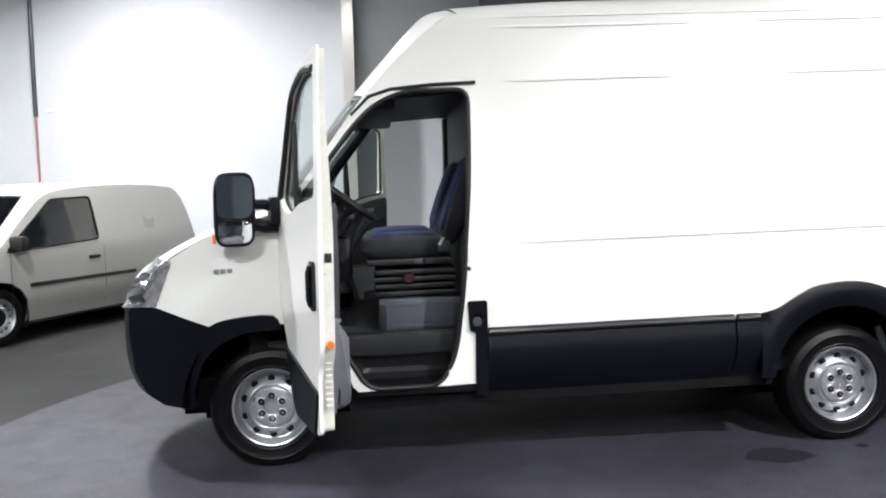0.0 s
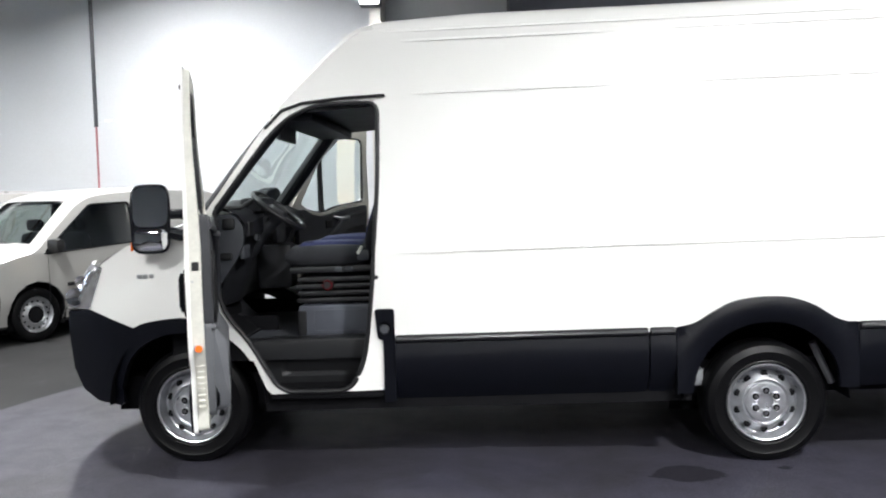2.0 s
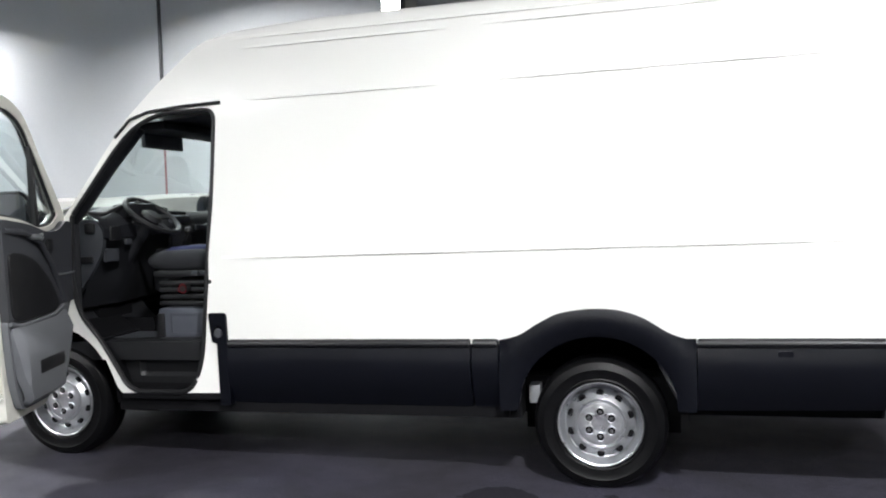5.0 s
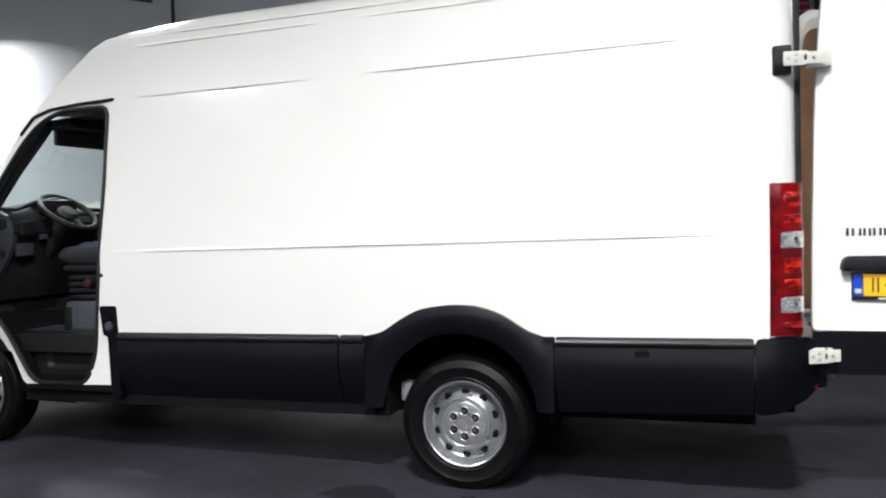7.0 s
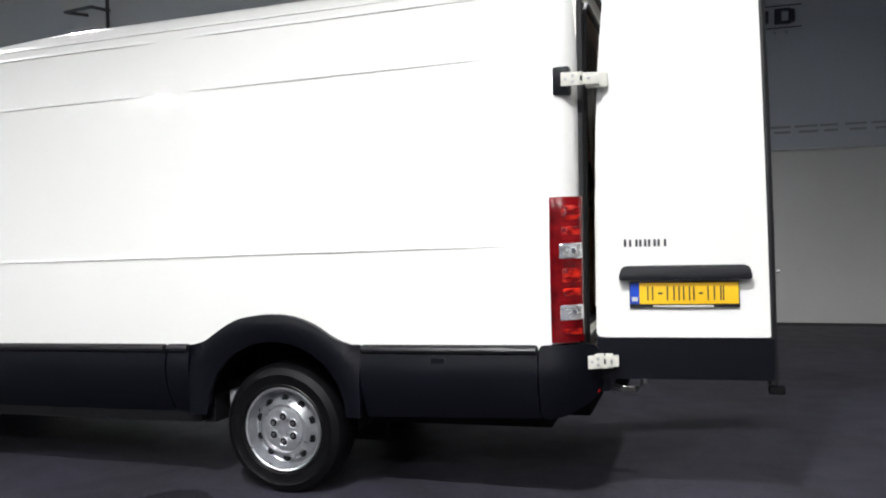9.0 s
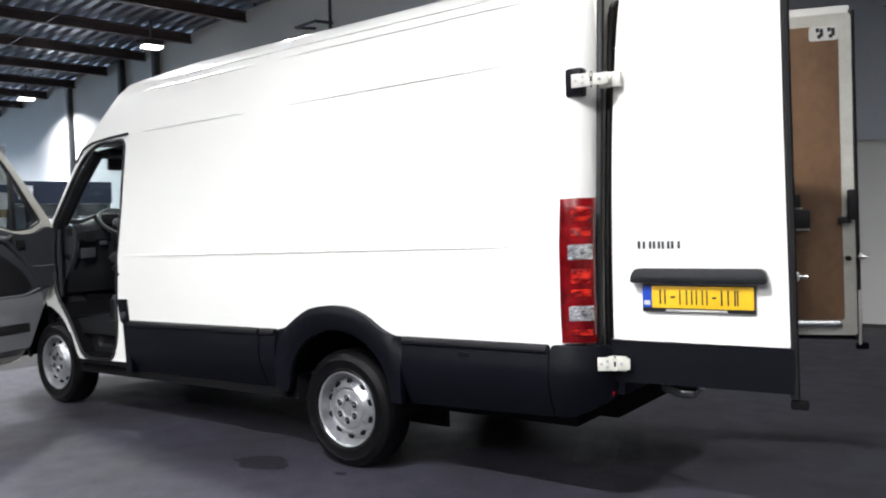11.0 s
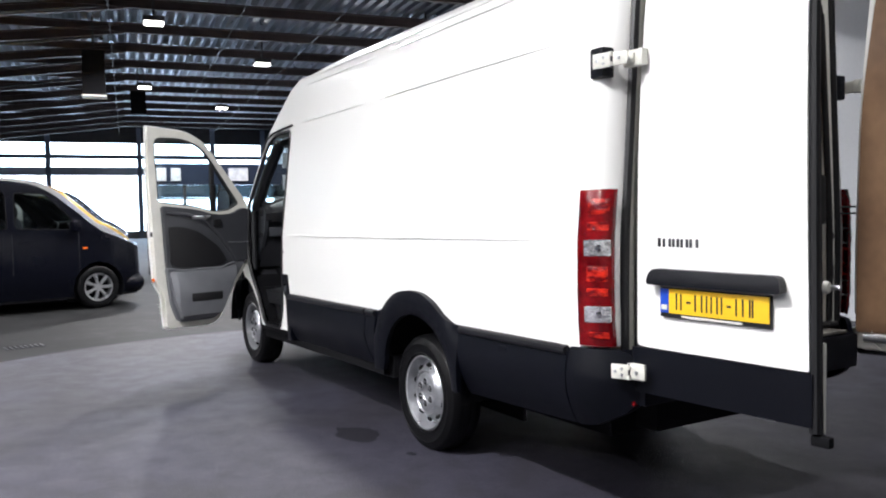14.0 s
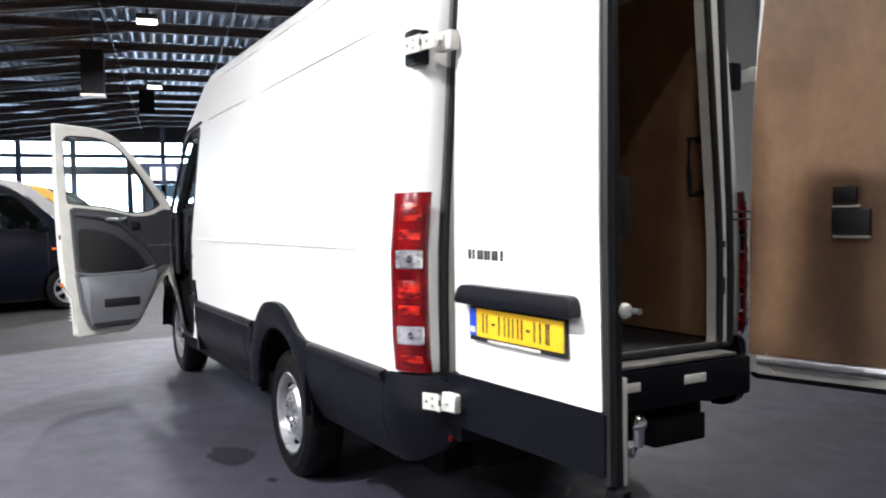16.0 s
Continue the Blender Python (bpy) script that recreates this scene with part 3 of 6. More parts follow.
# pressed creases of the side panels
def crease(x0, x1, z, name="crease"):
    def f(s, c):
        x = x0 + (x1 - x0) * s
        fade = min(1, s * 9, (1 - s) * 9)
        off, dz = [(0.0, 0.014), (0.004 * fade, 0.004), (0.0075 * fade, 0.001), (0.007 * fade, -0.0018), (-0.003, -0.003)][round(c * 4)]
        return Vector((x, side(x, z + dz) - off - 0.0004, z + dz))
    for flip in (False, True):
        bm = grid(40, 4, f)
        part(name, mirror_y(bm) if flip else bm, WHITE, van, rake=RAKE, angle=50)


for x0, x1, z in ((1.21, 4.70, 1.212), (1.335, 2.495, 2.105), (2.76, 4.52, 2.108), (1.28, 2.53, 2.415), (2.71, 4.6, 2.42), (1.16, 4.8, 2.478)):
    crease(x0, x1, z)

# gutter over the door
part("gutter", tube([(0.5, side(0.5, 1.95) - 0.006, 1.945), (0.6, side(0.6, 2.02) - 0.008, 2.045), (0.72, side(0.7, 2.07) - 0.008, 2.082), (0.94, side(0.9, 2.1) - 0.01, 2.1), (1.19, side(1.1, 2.1) - 0.012, 2.106)], 0.009), SEAL, van, "black rain gutter", rake=RAKE)
bm = bmesh.new()
ring = [Vector((x, side(x, z) + 0.004, z)) for x, z in OPENING]
part("door_seal", tube(ring, 0.014, 8, True), SEAL, van, "black door seal", rake=RAKE)

# lower door frame and step
part("sill_plate", box(0.5, 0.03, 0.385, 1.2, 0.2, 0.425, 0.01), BLACK, van, rake=RAKE)


# wheels
def wheel(parent, x, y, flip=False, name="wheel"):
    m = Matrix.Translation((x, y, 0.345)) @ (pose(0, 0, 0, 0, 0, 180) if flip else Matrix())
    w = part(name, moved(lathe([(0.215, 0.03), (0.222, 0.014), (0.228, 0.004), (0.236, 0.0), (0.242, 0.004), (0.26, 0.001), (0.285, -0.002), (0.29, -0.005), (0.296, -0.002), (0.325, 0.012), (0.341, 0.035), (0.345, 0.06), (0.3435, 0.075), (0.345, 0.08), (0.345, 0.12), (0.3435, 0.125), (0.345, 0.13), (0.345, 0.165), (0.335, 0.19), (0.3, 0.205), (0.2, 0.2)], 64), m), RUBBER, parent, "black tyre", angle=28)
    rim = part("rim", moved(lathe([(0.218, 0.022), (0.222, 0.012), (0.217, 0.005), (0.208, 0.01), (0.201, 0.04), (0.192, 0.075), (0.182, 0.08), (0.165, 0.058), (0.14, 0.03), (0.13, 0.022), (0.124, 0.032), (0.117, 0.035), (0.111, 0.022), (0.1, 0.018), (0.055, 0.02), (0.047, 0.032), (0.0, 0.034)], 64), m), SILVER, w, "silver painted steel wheel", angle=25)
    # black discs on the closed rim paint the dark of the vent holes
    for i in range(10):
        a = 2 * math.pi * i / 10 + math.pi / 2
        part("vent_hole_shade", moved(lathe([(0.0, -0.008), (0.018, -0.007), (0.021, 0.01)], 12), m @ Matrix.Translation((0.156 * math.cos(a), 0.047, 0.156 * math.sin(a))) @ Matrix.Rotation(-0.5, 4, Vector((-math.sin(a), 0, math.cos(a))))), BLACK, rim)
    # a black disc round each nut paints the shade of its recess
    for i in range(6):
        a = 2 * math.pi * i / 6 + math.pi / 2
        part("nut_recess_shade", moved(lathe([(0.0, -0.0012), (0.0195, -0.0012), (0.0215, 0.008)], 14), m @ Matrix.Translation((0.066 * math.cos(a), 0.0175, 0.066 * math.sin(a)))), BLACK, rim)
        part("wheel_nut", moved(lathe([(0.0, -0.012), (0.007, -0.011), (0.0095, -0.006), (0.0105, 0.003), (0.0105, 0.008)], 6), m @ Matrix.Translation((0.066 * math.cos(a), 0.015, 0.064 * math.sin(a)))), DARKNUT, rim)
        part("nut_boss", moved(tube([(0.0225 * math.cos(b), 0.0, 0.0225 * math.sin(b)) for b in [2 * math.pi * k / 16 for k in range(16)]], 0.0042, 6, True), m @ Matrix.Translation((0.066 * math.cos(a), 0.0185, 0.066 * math.sin(a)))), SILVER, rim)
    return w


wheel(van, 0.01, 0.09)
wheel(van, 3.312, 0.045)
wheel(van, 0.01, W - 0.09, True)
wheel(van, 3.312, W - 0.045, True)
for x in (0.0, 3.3):
    for flip in (False, True):
        bm = grid(20, 1, lambda s, c: Vector((x + 0.46 * math.cos(math.pi * s), 0.03 + 0.46 * c, 0.37 + 0.5 * math.sin(math.pi * s))))
        part("wheel_well", mirror_y(bm) if flip else bm, BLACK, van)
        bm = box(x - 0.43, 0.48, 0.2, x + 0.43, 0.5, 0.82)
        part("well_back", mirror_y(bm) if flip else bm, BLACK, van)
part("axle", moved(lathe([(0.05, 0.2), (0.06, 0.7), (0.12, 0.85), (0.12, 1.0), (0.06, 1.15), (0.05, W - 0.2)], 16), Matrix.Translation((3.3, 0, 0.345))), BLACK, van)
part("mud_bracket", box(2.93, 0.16, 0.42, 2.99, 0.35, 0.52, 0.01), GREY, van, "grey steel bracket")
part("mud_strut", tube([(3.62, 0.2, 0.66), (3.74, 0.22, 0.42)], 0.022), GREY, van, "grey steel strut")
part("underbody", box(-0.5, 0.25, 0.3, 4.7, W - 0.25, 0.5), BLACK, van, rake=RAKE)
for x0, x1, y in ((1.25, 2.8, 0.06), (2.8, 3.8, 0.5), (3.8, 4.84, 0.06)):
    part("cargo_floor", box(x0, y, 0.66, x1, W - y, 0.70), TRIM_DARK, van, "dark load floor", rake=RAKE)

# cargo space lining
part("bulkhead", box(1.2, 0.24, 0.7, 1.24, W - 0.24, 2.44), CREAM, van, rake=RAKE)
LINE = [(0.9, 0.05), (1.4, 0.055), (2.1, 0.15), (2.46, 0.24)]
LINER = [(1.26, 0.71), (2.78, 0.71), (2.78, 0.9), (3.82, 0.9), (3.82, 0.71), (4.72, 0.71), (4.72, 2.44), (1.26, 2.44)]
lining = sheet(LINER, [], lambda x, z: lerp_table(LINE, z), [1.4, 2.1], [], 0.012)
part("side_lining", lining, PLY, van, "brown plywood side lining", rake=RAKE)
part("side_lining", mirror_y(sheet(LINER, [], lambda x, z: lerp_table(LINE, z), [1.4, 2.1], [], 0.012)), PLY, van, "brown plywood side lining", rake=RAKE)
part("front_lining", box(1.245, 0.2, 0.72, 1.26, W - 0.2, 2.42), PLY, van, "brown plywood bulkhead lining", rake=RAKE)
part("roof_lining", grid(1, 16, lambda s, c: Vector((1.25 + 3.5 * s, 0.25 + (W - 0.5) * c, 2.45 + 0.12 * math.sin(math.pi * c)))), CREAM, van, rake=RAKE)

# rear frame round the cargo opening
def ring_outline(y0, z0, y1, z1, top_in, r):
    return rounded([(y0, z0, 0.03), (y1, z0, 0.03), (y1 - 0.0, 1.2, 0.3), (y1 - top_in, z1, r), (y0 + top_in, z1, r), (y0, 1.2, 0.3)], r, 6)


outer = ring_outline(0.15, 0.70, W - 0.15, 2.57, 0.09, 0.16)
inner = ring_outline(0.24, 0.72, W - 0.24, 2.4, 0.1, 0.12)


def to_rear(bm, x):
    for v in bm.verts:
        v.co = Vector((x + v.co.y, v.co.x, v.co.z))
    return bm


part("rear_frame", to_rear(sheet(outer, [inner], lambda x, z: 0.0, [], [], 0.07, -1), 4.875), CREAM, van, "off-white rear door frame", rake=RAKE)
part("outer_seal", tube([Vector((4.875, y, z)) for y, z in ring_outline(0.165, 0.71, W - 0.165, 2.56, 0.09, 0.16)], 0.02, 8, True), SEAL, van, "black rear door seal", rake=RAKE)
part("rear_seal", tube([Vector((4.885, y, z)) for y, z in inner], 0.016, 8, True), SEAL, van, "black rear opening seal", rake=RAKE)
for flip in (False, True):
    # rounded corner post beside each tail lamp
    bm = grid(8, 20, lambda s, c: Vector((4.735 + 0.135 * math.sin(s * 1.5), side(4.735, 0.75 + 1.77 * c) - 0.001 + 0.15 * (1 - math.cos(s * 1.5)), 0.75 + 1.77 * c)))
    part("corner_post", mirror_y(bm) if flip else bm, WHITE, van, rake=RAKE)


def tail_lamp(flip):
    def f(x0, x1, z0, z1, d):
        def g(s, c):
            x = x0 + (x1 - x0) * s
            z = z0 + (z1 - z0) * c
            e = min(1, 5 * min(s, 1 - s), 9 * min(c, 1 - c))
            e = e * (2 - e)
            a = min(1, max(0, (x - 4.735) / 0.16)) * 1.45
            return Vector((4.752 + 0.142 * math.sin(a) + d * e * math.sin(a), side(4.735, z) - 0.001 - d * e * math.cos(a) + 0.1 * (1 - math.cos(a)), z))
        return g
    bm = grid(12, 24, f(4.735, 4.895, 0.755, 1.43, 0.008))
    lamp = part("tail_lamp", mirror_y(bm) if flip else bm, RED, van, "tall red tail lamp", rake=RAKE)
    for z0, z1 in ((1.135, 1.225), (0.85, 0.94)):
        bm = grid(8, 6, f(4.757, 4.882, z0, z1, 0.0125))
        part("clear_segment", mirror_y(bm) if flip else bm, CLEAR, lamp, "clear lamp segment", rake=RAKE)
        c = f(4.757, 4.882, z0, z1, 0.0125)(0.5, 0.5)
        bm = moved(lathe([(0.0, -0.006), (0.012, -0.004), (0.016, 0.004)], 14), Matrix.Translation(c))
        part("bulb", mirror_y(bm) if flip else bm, CHROME, lamp, rake=RAKE)
    # painted hot spots over the reflector facets
    for z0, z1 in ((0.785, 0.825), (0.965, 1.015), (1.022, 1.115), (1.245, 1.3), (1.31, 1.4)):
        bm = grid(8, 5, f(4.768, 4.87, z0, z1, 0.011))
        part("reflector_glint", mirror_y(bm) if flip else bm, REDBRIGHT, lamp, rake=RAKE)


tail_lamp(False)
tail_lamp(True)

# check straps of the right rear door and latch plates on its post
for z in (1.3, 1.335):
    part("check_strap", tube([(4.86, W - 0.17, z), (4.95, W - 0.09, z), (5.06, W - 0.02, z)], 0.0055, 6), SEAL, van, "thin black door check strap", rake=RAKE)
for z0, z1 in ((1.17, 1.2), (0.95, 1.03)):
    part("latch_plate", box(4.876, W - 0.235, z0, 4.882, W - 0.2, z1, 0.002), SEAL, van, rake=RAKE)

# grab handle inside the load opening
part("grab_handle", tube([(4.6, W - 0.135, 1.42), (4.72, W - 0.135, 1.42), (4.73, W - 0.14, 1.55), (4.72, W - 0.15, 1.7), (4.6, W - 0.15, 1.7), (4.59, W - 0.14, 1.55)], 0.013, 8, True), SEAL, van, "black grab handle", rake=RAKE)
for z in (1.43, 1.69):
    part("handle_mount", box(4.63, W - 0.14, z - 0.015, 4.67, W - 0.08, z + 0.015, 0.005), SEAL, van, rake=RAKE)

# rear step, tow bar
part("rear_step", box(4.86, 0.16, 0.5, 5.0, W - 0.16, 0.68, 0.02), PLASTIC, van, "black plastic rear step", rake=RAKE)
part("sill_strip", box(4.85, 0.25, 0.685, 4.99, W - 0.25, 0.7, 0.004), WORN, van, "scratched pale loading sill", rake=RAKE)
for y in (0.9, 1.28):
    part("step_marker", box(4.995, y, 0.59, 5.004, y + 0.13, 0.63, 0.004), CREAM, van, rake=RAKE)
part("tow_beam", box(4.75, 0.35, 0.34, 4.88, W - 0.35, 0.47, 0.01), BLACK, van, rake=RAKE)
part("tow_plate", box(4.85, 1.12, 0.33, 4.99, 1.42, 0.45, 0.01), BLACK, van, rake=RAKE)
tow = part("tow_hook", tube([(4.85, MID, 0.4), (4.98, MID, 0.36), (5.06, MID, 0.36), (5.1, MID, 0.4), (5.1, MID, 0.47)], 0.022), STEEL, van, "steel tow hook", rake=RAKE)
part("tow_ball", moved(lathe([(0.0, 0.035), (0.02, 0.029), (0.033, 0.01), (0.033, -0.01), (0.018, -0.03)], 16, "z"), Matrix.Translation((5.1, MID, 0.49))), CHROME, tow, "polished tow ball", rake=RAKE)
part("fog_lamp", box(4.93, 0.14, 0.5, 4.955, 0.17, 0.525, 0.008), RED, van, "small red reflector", rake=RAKE)


# rear doors, built closed against x = 4.9 from y = 0 (hinge) inwards, then swung about the hinge
def rear_door(name, label, hinge, turn, plated, flip):
    DW = 0.79

    def put(bm):
        for v in bm.verts:
            x, y, z = v.co
            x -= 0.02 * max(0, z - 0.77) * x / DW
            v.co = Vector((y, -x if flip else x, z))
        bmesh.ops.transform(bm, matrix=Matrix.Translation((hinge[0], hinge[1], RAKE * 4.9)) @ Matrix.Rotation(radians(turn), 4, "Z"), verts=bm.verts)
        return bm

    # local x: across the door from its hinge, local y: outwards, z up
    shell = rounded([(0.0, 0.765, 0.02), (DW - 0.014, 0.765, 0.01), (DW - 0.014, 2.55, 0.01), (0.075, 2.55, 0.1), (0.015, 1.9, 0.3), (0.0, 1.2, 0.2)], 0.02, 5)

    def bow(x, z):
        return -0.02 - 0.05 * max(0, (z - 1.2) / 1.35) ** 2 - 0.03 * max(0, 1 - x / 0.1) ** 2 + 0.02
    lv, ct = [1.0, 1.2, 1.4, 1.6, 1.8, 2.0, 2.2, 2.4], [0.02, 0.04, 0.07, 0.1, 0.4]
    door = part(name, put(sheet(shell, [], bow, lv, ct, 0.03, -1)), WHITE, van, label)
    foot, rail, margin = (0.57, 0.57, 0.06) if plated else (0.557, 0.587, 0.085)
    low = rounded([(0.0, foot, 0.03), (DW, foot, 0.01), (DW, 0.76, 0.0), (0.0, 0.76, 0.0)], 0.0)
    part("lower_panel", put(sheet(low, [], lambda x, z: 0.004, [], ct, 0.035, -1)), PLASTIC, door, "dark plastic lower door panel")
    inner_frame = rounded([(0.03, rail), (DW - 0.01, rail), (DW - 0.01, 2.5), (0.1, 2.5, 0.1), (0.035, 1.9, 0.3), (0.03, 1.2, 0.2)], 0.03, 5)
    part("inner_frame", put(sheet(inner_frame, [], lambda x, z: bow(x, z) - 0.032, lv, [], 0.03, -1)), CREAM, door, "off-white inner door frame")
    ply = rounded([(0.015, rail + 0.093), (DW - margin, rail + 0.093), (DW - margin, 2.43), (0.1, 2.43, 0.08), (0.03, 1.9, 0.3), (0.015, 1.2, 0.2)], 0.02, 4)
    part("plywood_panel", put(sheet(ply, [], lambda x, z: bow(x, z) - 0.064, lv, [], 0.009, -1)), PLY, door, "brown plywood inner panel")
    part("bottom_rail", put(tube([(0.05, -0.082, rail + 0.068), (DW - 0.12, -0.082, rail + 0.068), (DW - 0.1, -0.075, rail + 0.06)], [0.022, 0.022, 0.008], 12)), STEEL, door, "round steel bottom rail")
    part("rail_bracket", put(sheet([(0.01, rail + 0.01), (0.13, rail + 0.01), (0.05, rail + 0.075), (0.01, rail + 0.13)], [], lambda x, z: -0.07, [], [], 0.012, -1)), CREAM, door, "white corner bracket")
    part("edge_seal", put(tube([(DW - 0.001, -0.022, 0.55), (DW - 0.001, -0.022, 1.3), (DW - 0.001, bow(1, 1.9) - 0.022, 1.9), (DW - 0.001, bow(1, 2.5) - 0.022, 2.52)], 0.02)), SEAL, door, "black rubber edge seal")
    part("edge_strip", put(box(DW - 0.01, -0.078, 0.53, DW + 0.002, -0.04, 2.45, 0.004)), SEAL, door, "black rubber edge strip")
    part("edge_foot", put(box(DW - 0.012, -0.092, 0.535, DW + 0.003, -0.076, 0.86, 0.003)), CREAM, door)
    lock = part("lock", put(moved(lathe([(0.0, 0.018), (0.017, 0.016), (0.022, 0.01), (0.024, 0.0)], 20, "x"), Matrix.Translation((DW + 0.002, -0.085, 1.06)))), CREAM, door, "round pale door lock")
    part("latch_pin", put(tube([(DW - 0.01, -0.1, 1.06), (DW + 0.05, -0.1, 1.06)], 0.009)), STEEL, lock)
    handle = part("inner_handle", put(box(DW - 0.06, -0.14, 1.28, DW - 0.015, -0.08, 1.46, 0.015)), SEAL, door, "black pull handle")
    part("handle_foot", put(box(DW - 0.11, -0.11, 1.26, DW - 0.04, -0.075, 1.3, 0.008)), SEAL, handle)
    part("bottom_roller", put(box(DW - 0.02, -0.06, 0.5, DW + 0.05, -0.02, 0.54, 0.01)), BLACK, door)
    for z in (1.97, 0.655):
        h = part("hinge_arm", put(box(-0.03, -0.012, z - 0.034, 0.075, 0.026, z + 0.034, 0.006)), CREAM, door, "white hinge arm")
        part("hinge_knuckle", put(box(0.02, 0.02, z - 0.02, 0.035, 0.034, z + 0.02, 0.003)), CREAM, h)
        part("hinge_screw", put(moved(lathe([(0.0, 0.006), (0.008, 0.005), (0.009, 0.0)], 10), Matrix.Translation((0.0, 0.026, z)))), STEEL, h)
    if plated:
        bar = part("plate_lamp_bar", put(sheet(rounded([(0.105, 1.035, 0.02), (0.7, 1.035, 0.02), (0.69, 1.1, 0.035), (0.12, 1.1, 0.035)], 0.03, 5), [], lambda x, z: 0.05 - 0.3 * max(0, z - 1.06), [1.05, 1.07], [], 0.055, -1)), PLASTIC, door, "dark plastic number plate lamp bar")
        plate = part("number_plate", put(box(0.155, 0.0, 0.905, 0.645, 0.016, 1.025, 0.004)), SEAL, door, "yellow registration plate in a black holder")
        part("plate_face", put(box(0.2, 0.016, 0.922, 0.64, 0.02, 1.021, 0.002)), YELLOW, plate, "yellow reflective plate")
        part("country_band", put(box(0.158, 0.016, 0.922, 0.199, 0.02, 1.021, 0.002)), EUBLUE, plate, "blue country band")
        part("band_mark", put(box(0.165, 0.02, 0.935, 0.192, 0.0215, 0.955)), CREAM, plate)
        for x0, x1 in ((0.232, 0.266), (0.285, 0.305), (0.32, 0.362), (0.372, 0.405), (0.418, 0.45), (0.466, 0.484), (0.5, 0.54), (0.556, 0.58)):
            tall = x1 - x0 > 0.021
            for a, b in ((x0 + 0.003, x0 + 0.0095), (x1 - 0.0095, x1 - 0.003)) if tall else ((x0, x1),):
                part("plate_bar", put(box(a, 0.02, 0.938 if tall else 0.967, b, 0.0218, 1.005 if tall else 0.976, 0.002)), INK, plate, "dark bar")
        part("holder_line", put(box(0.26, 0.016, 0.908, 0.53, 0.0185, 0.916)), CREAM, plate)
        badge = part("maker_badge", put(box(0.134, bow(0.2, 1.2), 1.188, 0.146, bow(0.2, 1.2) + 0.005, 1.224, 0.001)), DARKSTEEL, door, "grey maker's badge in plain bars")
        for x0, x1 in ((0.158, 0.198), (0.205, 0.238), (0.245, 0.281), (0.288, 0.328)):
            for a in (x0, x1 - 0.011):
                part("badge_bar", put(box(a, bow(0.2, 1.2), 1.188, a + 0.011, bow(0.2, 1.2) + 0.005, 1.222, 0.002)), DARKSTEEL, badge)
    else:
        for z0, z1, x0, x1 in ((1.365, 1.44, 0.375, 0.47), (1.235, 1.345, 0.372, 0.522)):
            part("inner_pocket", put(box(x0, -0.11, z0, x1, -0.07, z1, 0.006)), SEAL, door, "black plastic latch box")
        part("latch_strip", put(box(0.37, -0.1, 1.35, 0.48, -0.07, 1.362, 0.003)), CREAM, door)
        part("latch_edge", put(box(0.372, -0.1, 1.222, 0.52, -0.07, 1.233, 0.003)), CREAM, door)
        part("strike_pin", put(tube([(DW - 0.06, -0.07, 1.05), (DW - 0.06, -0.1, 1.05)], 0.016)), SEAL, door, "black latch pin")
        sticker = part("sticker", put(sheet(rounded([(DW - 0.25, 2.345), (DW - 0.085, 2.345), (DW - 0.085, 2.43), (DW - 0.25, 2.43)], 0.02), [], lambda x, z: bow(x, z) - 0.073, [], [], 0.004, -1)), WALL_WARM, door, "white sticker with dark marks")
        for x in (DW - 0.21, DW - 0.145):
            for dx, z0, z1 in ((0.0, 2.395, 2.42), (0.022, 2.37, 2.415), (0.008, 2.358, 2.38)):
                part("sticker_mark", put(box(x + dx, bow(0.6, 2.39) - 0.081, z0, x + dx + 0.02, bow(0.6, 2.39) - 0.076, z1, 0.002)), INK, sticker)


